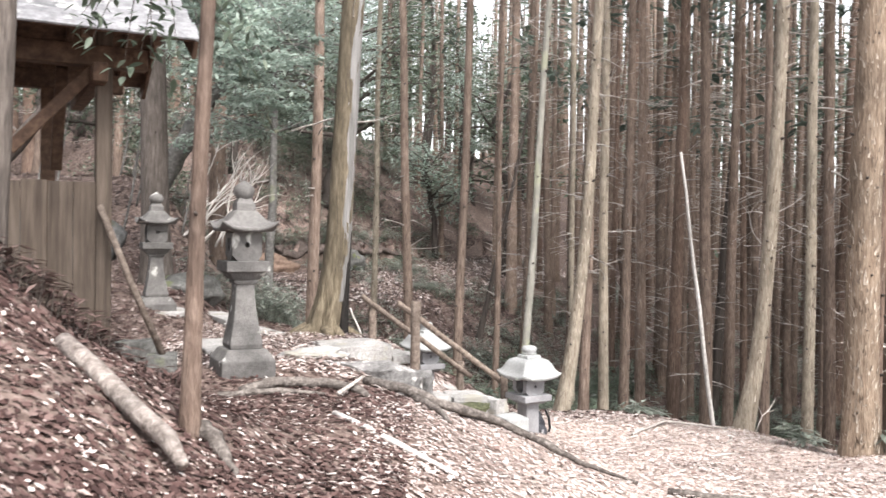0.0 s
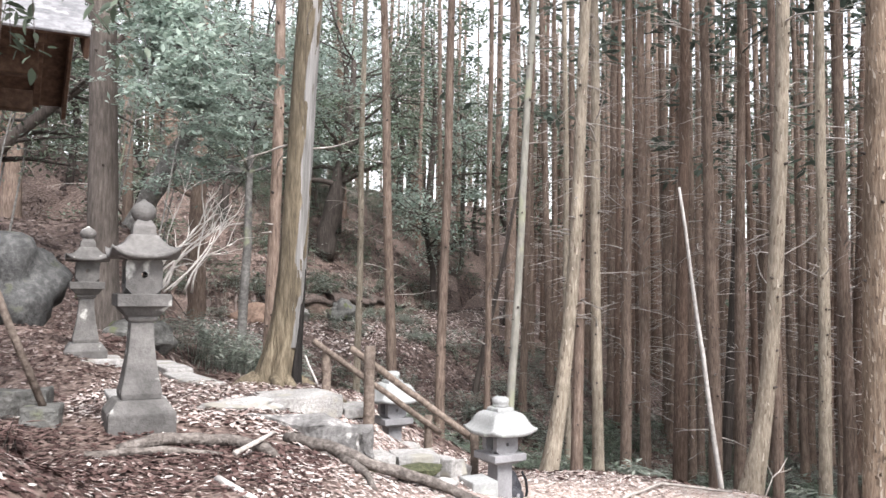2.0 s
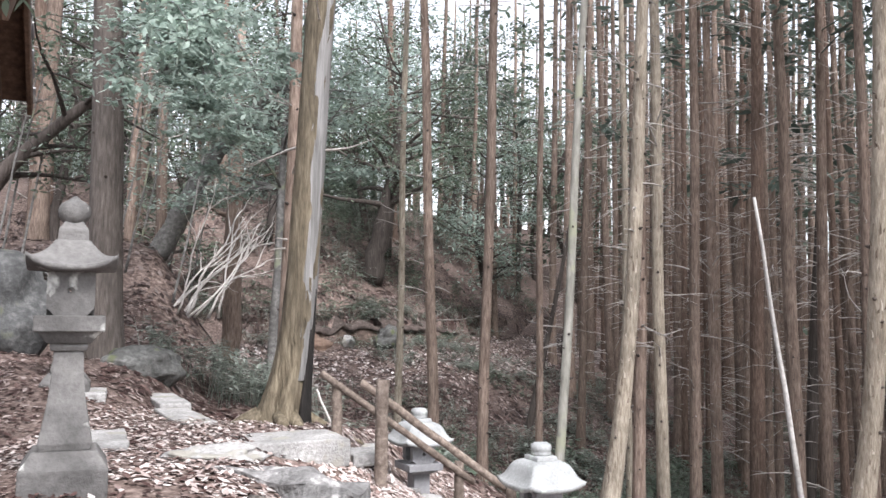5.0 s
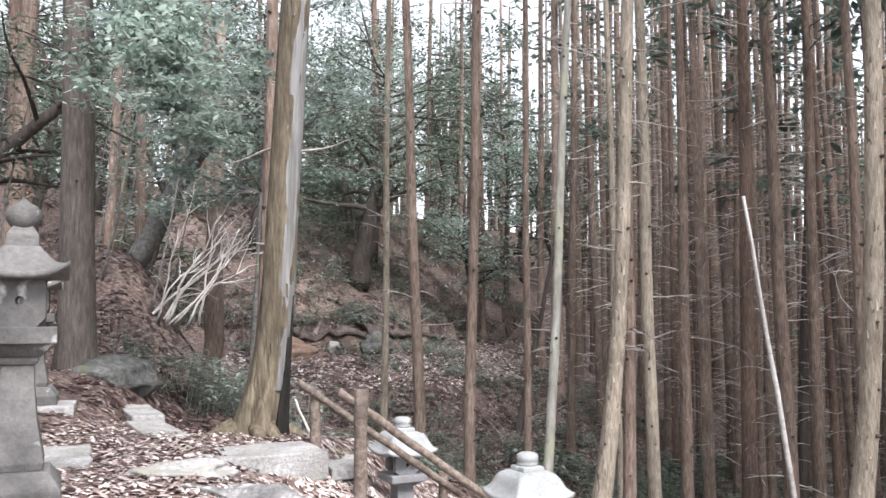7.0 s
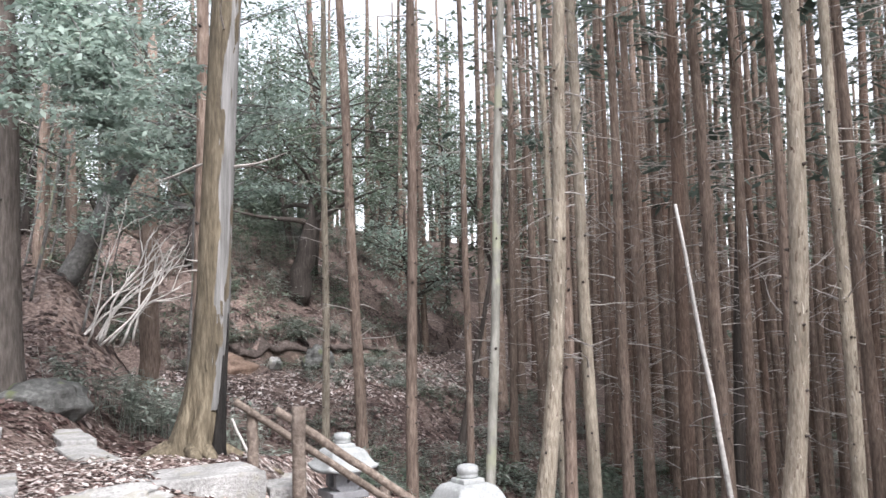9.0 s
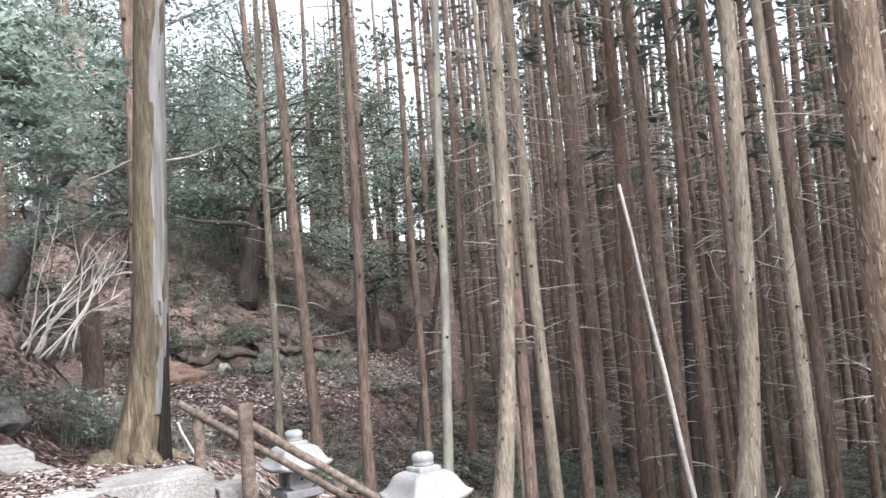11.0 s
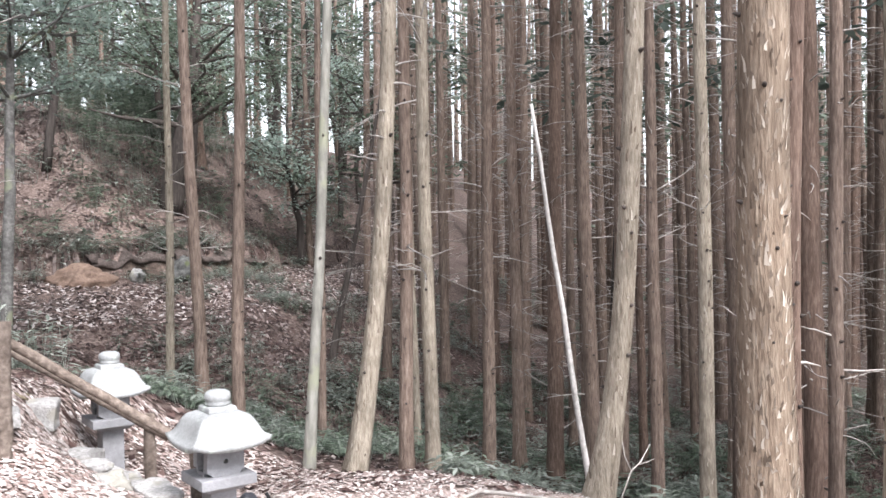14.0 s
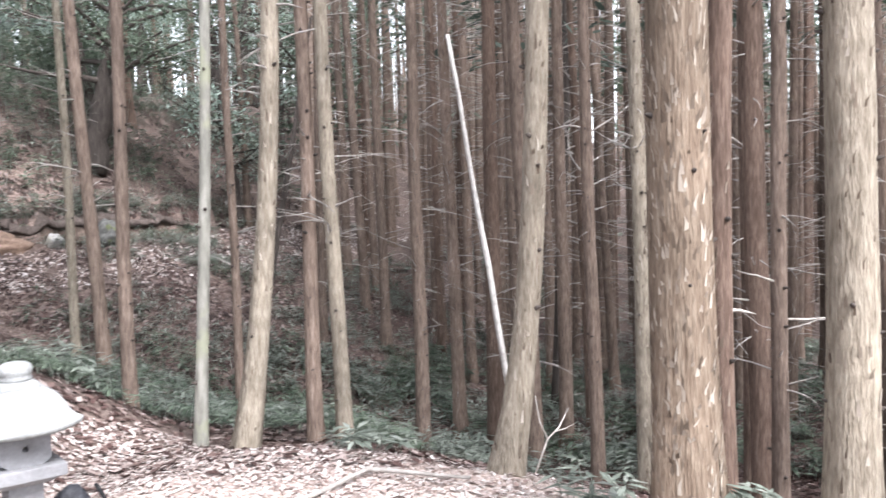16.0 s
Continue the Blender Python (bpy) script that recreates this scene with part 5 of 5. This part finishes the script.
# trees behind and beside the walker, closing the place
for k, (x, y) in enumerate(((-9, -6), (-6, -13), (-1, -17), (6, -17), (13, -11), (15, -4), (13, 3), (-10, 1), (-11, 5), (18, -8), (9, -22), (-14, -10), (15, 8), (19, 2), (-8, 4), (-13, 9), (-4, -22), (3, -26))):
    copy_thing((kinds[k % 6] if k % 3 else broad[k % 5]), pose(x, y, gz(x, y) - 0.05, 0, 0, k * 47))

# unseen cedars added to keep the sun off the right-hand stand
rng = random.Random(515)
for k in range(26):
    x, y = rng.uniform(13, 23), rng.uniform(-4, 8)
    copy_thing(kinds[k % 6], pose(x, y, gz(x, y) - 0.05, rng.uniform(-1.5, 1.5), rng.uniform(-1.5, 1.5), k * 53))

# near leafy twigs hanging before the shelter roof
tw = thing("leafy_branch", "evergreen twig with glossy dark leaves hanging in front of the roof", "branch", pose(-2.15, 6.1, 2.85))
rng = random.Random(6)
buf, lv = Buf(), Buf()
for k in range(10):
    p = Vector((rng.uniform(-0.1, 0.1), rng.uniform(-0.1, 0.1), 0.35))
    d = Vector((rng.uniform(-0.6, 1.0), rng.uniform(-0.3, 0.3), rng.uniform(-0.6, -0.15)))
    pp = [p + d * (0.16 * i) + Vector((0, 0, -0.012 * i * i)) for i in range(6)]
    buf.tube(pp, [0.006 - 0.0008 * i for i in range(6)], 5, cap=False)
    for q in pp[2:]:
        for u in range(5):
            c = q + Vector((rng.gauss(0, 0.05), rng.gauss(0, 0.05), rng.gauss(0, 0.04)))
            a = Vector((rng.uniform(-1, 1), rng.uniform(-1, 1), rng.uniform(-0.9, 0.1))).normalized()
            s = a.cross(Vector((rng.uniform(-0.5, 0.5), rng.uniform(-0.5, 0.5), 1))).normalized()
            nn, g = s.cross(a), rng.uniform(0.07, 0.13)
            mid = [c + a * g * i * 0.25 - nn * g * 0.1 * (i * 0.25) ** 2 for i in range(5)]
            rim = [mid[i] + s * g * e * w + nn * g * 0.06 for e in (1, -1) for i, w in ((1, 0.17), (2, 0.2), (3, 0.13))]
            lv.add(mid + rim, [(0, 1, 5), (1, 2, 6, 5), (2, 3, 7, 6), (3, 4, 7), (0, 8, 1), (1, 8, 9, 2), (2, 9, 10, 3), (3, 10, 4)])
buf.tube([(0, 0, 0.35), (-0.3, 0.05, 0.8), (-0.55, 0.1, 1.6)], [0.009, 0.014, 0.022], 6)
part("twigs", buf.mesh("twigs", BARK_DARK), tw)
part("leaves", lv.mesh("leaves", LEAF_GREEN), tw, kind="stuff")
# the leaning trunk that carries the twigs
single_tree("grey-brown leaning trunk beside the leafy mound", -2.98, 5.55, 0.75, 0.12, 0.05, BARK_UMBER, height=8, branch=(4, 6, 3), crown=None, seed=55, knots=6, at=2.0)


bough = thing("leafy_bough", "drooping boughs with flat pale green sprays over the platform", "branch", pose(-4.7, 15.6, 4.6))
rng = random.Random(66)
for k in range(9):
    tip = Vector((rng.uniform(1.5, 3.0), rng.uniform(-5.6, -3.2), rng.uniform(-1.9, 0.5)))
    stem, lv = Buf(), Buf()
    pp = [tip * (i / 10) + UP * (0.9 * math.sin(math.pi * i / 10)) + Vector((rng.uniform(-0.06, 0.06), rng.uniform(-0.06, 0.06), 0)) for i in range(11)]
    stem.tube(pp, [0.03 - 0.0027 * i for i in range(11)], 5, cap=False)
    for i in range(4, 11):
        for q in range(4):
            d = Vector((rng.uniform(-1, 1), rng.uniform(-1, 0.6), rng.uniform(-0.25, 0.05))).normalized()
            reach = rng.uniform(0.25, 0.65)
            stem.tube([pp[i], pp[i] + d * reach], [0.006, 0.002], 3, cap=False)
            for u in range(42):
                leaf_clump(lv, pp[i] + d * reach * rng.uniform(0.2, 1.05), 0.08, 1, 0.105, rng, 0.25)
    st = part("stem", stem.mesh("stem", BARK_GREY), bough)
    part("leaves", lv.mesh("leaves", LEAF_FRESH), st, kind="stuff")


def dwarf_bamboo(name, label, x, y, radius, count, seed, leaf=0.16, height=0.4, mat=None):
    rng = random.Random(seed)
    ob = thing(name, label, "undergrowth", pose(x, y, gz(x, y)), group="patches of undergrowth", kind="stuff")
    stalk, lv = Buf(), Buf()
    z0 = gz(x, y)
    for _ in range(count):
        w, q = rng.uniform(0, 6.28), radius * math.sqrt(rng.random())
        px, py = q * math.cos(w), q * math.sin(w)
        g = Vector((px, py, gz(x + px, y + py) - z0))
        lean = Vector((rng.uniform(-0.3, 0.3), rng.uniform(-0.3, 0.3), 1))
        h = height * rng.uniform(0.5, 1.2)
        top = g + lean * h
        stalk.tube([g, top], [0.004, 0.002], 3, cap=False)
        for k in range(5):
            a = rng.uniform(0, 6.28)
            d = Vector((math.cos(a), math.sin(a), rng.uniform(-0.3, 0.25))).normalized()
            s = d.cross(UP).normalized()
            l = leaf * rng.uniform(0.6, 1.25)
            c = g + lean * h * rng.uniform(0.6, 1.0)
            lv.add([c, c + d * l * 0.4 + s * l * 0.13, c + d * l - UP * l * 0.12, c + d * l * 0.4 - s * l * 0.13], [(0, 1, 2), (0, 2, 3)])
    part("stems", stalk.mesh("stems", BARK_DARK if mat is LEAF_DARK else BAMBOO), ob, kind="stuff")
    part("leaves", lv.mesh("leaves", mat or BAMBOO), ob, kind="stuff")
    return ob


dwarf_bamboo("dwarf_bamboo", "clump of pale green dwarf bamboo below the hillside", -3.51, 14.2, 0.8, 90, 1, 0.17, 0.6)
dwarf_bamboo("dwarf_bamboo", "clump of dwarf bamboo beside the old tree", -2.8, 14.6, 0.7, 90, 2, 0.17, 0.7)
dwarf_bamboo("dwarf_bamboo", "clump of pale dwarf bamboo on the mound edge", -3.18, 15.3, 0.7, 70, 7, 0.17, 0.6)
dwarf_bamboo("dwarf_bamboo", "clump of dwarf bamboo behind the old tree", -2.37, 15.4, 0.7, 70, 8, 0.17, 0.7)
dwarf_bamboo("dwarf_bamboo", "small fern clump at the gully rim", 3.09, 12.7, 0.4, 26, 3, 0.2, 0.2)
dwarf_bamboo("dwarf_bamboo", "dwarf bamboo at the foot of the bowed cypress", 4.3, 10.15, 0.2, 12, 4, 0.19, 0.22)
dwarf_bamboo("dwarf_bamboo", "dwarf bamboo at the rim between the cedars", 4.97, 9.32, 0.09, 7, 5, 0.19, 0.3)
dwarf_bamboo("dwarf_bamboo", "dwarf bamboo at the rim between the cedars", 4.72, 10.9, 0.2, 7, 6, 0.18, 0.22)
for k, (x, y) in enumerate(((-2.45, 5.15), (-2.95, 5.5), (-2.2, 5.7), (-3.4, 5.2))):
    dwarf_bamboo("dry_bracken", "heap of withered brown bracken on the near bank", x, y, 0.4, 170, 30 + k, 0.11, 0.2, LEAF_DARK)
rng = random.Random(12)
for k in range(230):
    x, y = rng.uniform(-3.2, 19), rng.uniform(11.5, 30)
    if x > 0.95 * y or (y < 14.6 and x < 7.5) or (y < 15.5 and x < 2.5 and x > 1):
        continue
    if x > 0.2 * y and y < 19 and k % 4:
        continue
    dwarf_bamboo("undergrowth", "low evergreen undergrowth on the gully slope", x, y, rng.uniform(0.5, 1.1), 55, 100 + k, 0.15, 0.28, LEAF_GREEN if k % 3 == 0 else BAMBOO)
rng = random.Random(13)
for k in range(90):
    y = rng.uniform(24, 42)
    x = rng.uniform(-12, 4)
    if not 1.2 < float(trail_side(x, y)) < 8:
        continue
    dwarf_bamboo("undergrowth", "bushy evergreen undergrowth on the far bank", x, y, rng.uniform(0.7, 1.4), 34, 200 + k, 0.26, rng.uniform(0.4, 0.9), LEAF_GREEN if k % 3 else BAMBOO)

rng = random.Random(17)
for k, (x, y, ux, uy) in enumerate(bank_along(-8.5, 0.8, 0.75)):
    o = rng.uniform(0.7, 1.5)
    dwarf_bamboo("undergrowth", "grey-green low undergrowth hanging over the trail bank", x + ux * o, y + uy * o, rng.uniform(0.4, 0.7), 46, 400 + k, 0.17, 0.36, BAMBOO if k % 3 else LEAF_GREEN)
for k in range(26):
    y = rng.uniform(30, 40)
    x = rng.uniform(-9, 3)
    if not 4.5 < float(trail_side(x, y)) < 13:
        continue
    dwarf_bamboo("undergrowth", "tall evergreen shrubs on the hill's shoulder", x, y, rng.uniform(0.9, 1.5), 90, 460 + k, 0.3, rng.uniform(1.3, 2.2), LEAF_GREEN)
for k in range(34):
    y = rng.uniform(16.2, 24)
    x = rng.uniform(-2.0, 0.3 * y)
    dwarf_bamboo("undergrowth", "grey-green dwarf bamboo between the gully trees", x, y, rng.uniform(0.5, 1.0), 48, 520 + k, 0.19, rng.uniform(0.25, 0.5), BAMBOO if k % 4 else LEAF_GREEN)
rng = random.Random(14)
for k in range(80):
    y = rng.uniform(18, 40)
    x = rng.uniform(0.08, 0.6) * y
    dwarf_bamboo("undergrowth", "sparse broad-leaved undergrowth between the cedars", x, y, rng.uniform(0.6, 1.3), 30, 300 + k, 0.24, 0.45, LEAF_GREEN if k % 2 else BAMBOO)

# ---- fallen leaves ----


def litter(name, label, count, xr, yr, size, mat, seed, keep):
    """Many curled leaves lying on the ground, as one mesh."""
    rs = np.random.RandomState(seed)
    x, y = rs.uniform(*xr, count), rs.uniform(*yr, count)
    ok = keep(x, y, rs)
    x, y = x[ok], y[ok]
    n = len(x)
    z = ground(x, y) + rs.uniform(0.003, 0.02, n)
    a = rs.uniform(0, 2 * np.pi, n)
    l = size * rs.uniform(0.5, 1.3, n)
    w = l * rs.uniform(0.22, 0.34, n)
    up = rs.uniform(-0.1, 0.55, n) * l
    curl = rs.uniform(0.0, 0.35, n) * w
    ca, sa = np.cos(a), np.sin(a)
    e = 0.02
    sx, sy = (ground(x + e, y) - ground(x - e, y)) / (2 * e), (ground(x, y + e) - ground(x, y - e)) / (2 * e)

    def at(u, v, dz):
        dx, dy = ca * u - sa * v, sa * u + ca * v
        return np.stack([x + dx, y + dy, z + dz + sx * dx + sy * dy], 1)

    pts = np.stack([at(-l * 0.5, 0 * w, 0 * l), at(0 * l, w, curl + up * 0.2), at(l * 0.5, 0 * w, up * 0.6), at(0 * l, -w, curl + up * 0.2)], 1).reshape(-1, 3)
    k = np.arange(n) * 4
    tri = np.concatenate([np.stack([k, k + 1, k + 2], 1), np.stack([k, k + 2, k + 3], 1)])
    me = bpy.data.meshes.new(name)
    me.from_pydata(pts.tolist(), [], tri.tolist())
    me.materials.append(mat)
    return solo(name, me, label, "leaves", kind="stuff")


def patchy(x, y, rs):
    return rs.uniform(0, 1, len(x)) < np.clip(0.62 + 0.5 * wobble(x, y, 1.6, 5.0), 0.12, 1)


litter("fallen_leaves", "pale dry leaves strewn over the clearing", 55000, (-2.2, 6.5), (3.0, 13.0), 0.06, LEAF_DRY, 1, lambda x, y, rs: patchy(x, y, rs) & (rs.uniform(0, 1, len(x)) < 0.06 + 0.94 * sm((x + 1.3) / 1.9)) & (y < 11.6 + 0.3 * np.minimum(x, 2.6) - 1.05 * np.clip(x - 3.4, 0, 9) + 0.6))
litter("fallen_leaves", "small pale leaf fragments over the worn ground", 60000, (-0.6, 6.5), (4.5, 12.6), 0.038, LEAF_DRY, 11, lambda x, y, rs: y < 12.0 + 0.3 * np.minimum(x, 2.6) - 1.05 * np.clip(x - 3.4, 0, 9))
litter("fallen_leaves", "pale dry leaves between the paving stones", 14000, (-3.0, 0.4), (7.6, 12.2), 0.06, LEAF_DRY, 12, patchy)
litter("fallen_leaves", "red-brown leaves heaped on the near bank", 52000, (-5.5, -0.3), (2.0, 7.2), 0.055, LEAF_DARK, 2, patchy)
litter("fallen_leaves", "scattered white-backed dry leaves on the near bank", 6500, (-4.5, -0.6), (2.4, 6.6), 0.038, LEAF_DRY, 14, patchy)
litter("fallen_leaves", "pale dry leaves spilling over the rim slope", 20000, (-1.4, 2.8), (11.2, 14.6), 0.06, LEAF_DRY, 15, lambda x, y, rs: patchy(x, y, rs) & (y < 13.9 + 0.25 * x))
litter("fallen_leaves", "dark red leaves under the close stand of cedars", 40000, (5.5, 20), (10.5, 24), 0.11, LEAF_DARK, 16, lambda x, y, rs: y > 10.6 + 0.2 * x)
litter("fallen_leaves", "brown leaves on the platform and hillside foot", 36000, (-8, -0.8), (7.2, 17), 0.07, LEAF_RED, 3, patchy)
litter("fallen_leaves", "brown leaves down the gully slope", 70000, (-4, 14), (11.5, 32), 0.12, LEAF_RED, 4, patchy)
litter("fallen_leaves", "pale leaves on the far trail", 60000, (-12, 6), (20, 40), 0.13, LEAF_DRY, 5, lambda x, y, rs: (np.abs(trail_side(x, y) + 1.0) < 1.8) & patchy(x, y, rs))
litter("fallen_leaves", "brown leaves on the far hillside", 90000, (-16, 3), (15, 40), 0.13, LEAF_BROWN, 6, lambda x, y, rs: patchy(x, y, rs))

# ---- far woods ----
rng = random.Random(500)
buf, lf = Buf(), Buf()
for k in range(860 + len(far_spots)):
    y = rng.uniform(60, 110) if k < 620 else rng.uniform(8, 62)
    x = rng.uniform(-70, 80) if k < 620 else y * 0.5 + rng.uniform(26, 52)
    if k >= 860:
        x, y = far_spots[k - 860]
    z = gz(x, y)
    h = rng.uniform(12, 18)
    buf.tube([(x, y, z - 0.5), (x + rng.uniform(-0.3, 0.3), y, z + h)], [rng.uniform(0.13, 0.26), 0.05], 6, cap=False)
    for c in range(6):
        p = (x + rng.gauss(0, 1.2), y + rng.gauss(0, 1.2), z + h * rng.uniform(0.08 if rng.random() < 0.3 else 0.5, 1.0))
        leaf_clump(lf, p, 0.7, 8, 0.65, rng)
solo("far_trunks", buf.mesh("far_trunks", BARK), "distant trunks of the wood on the valley side", "forest", kind="stuff")
solo("far_foliage", lf.mesh("far_foliage", LEAF_GREEN), "distant foliage of the wood on the valley side", "forest", kind="stuff")
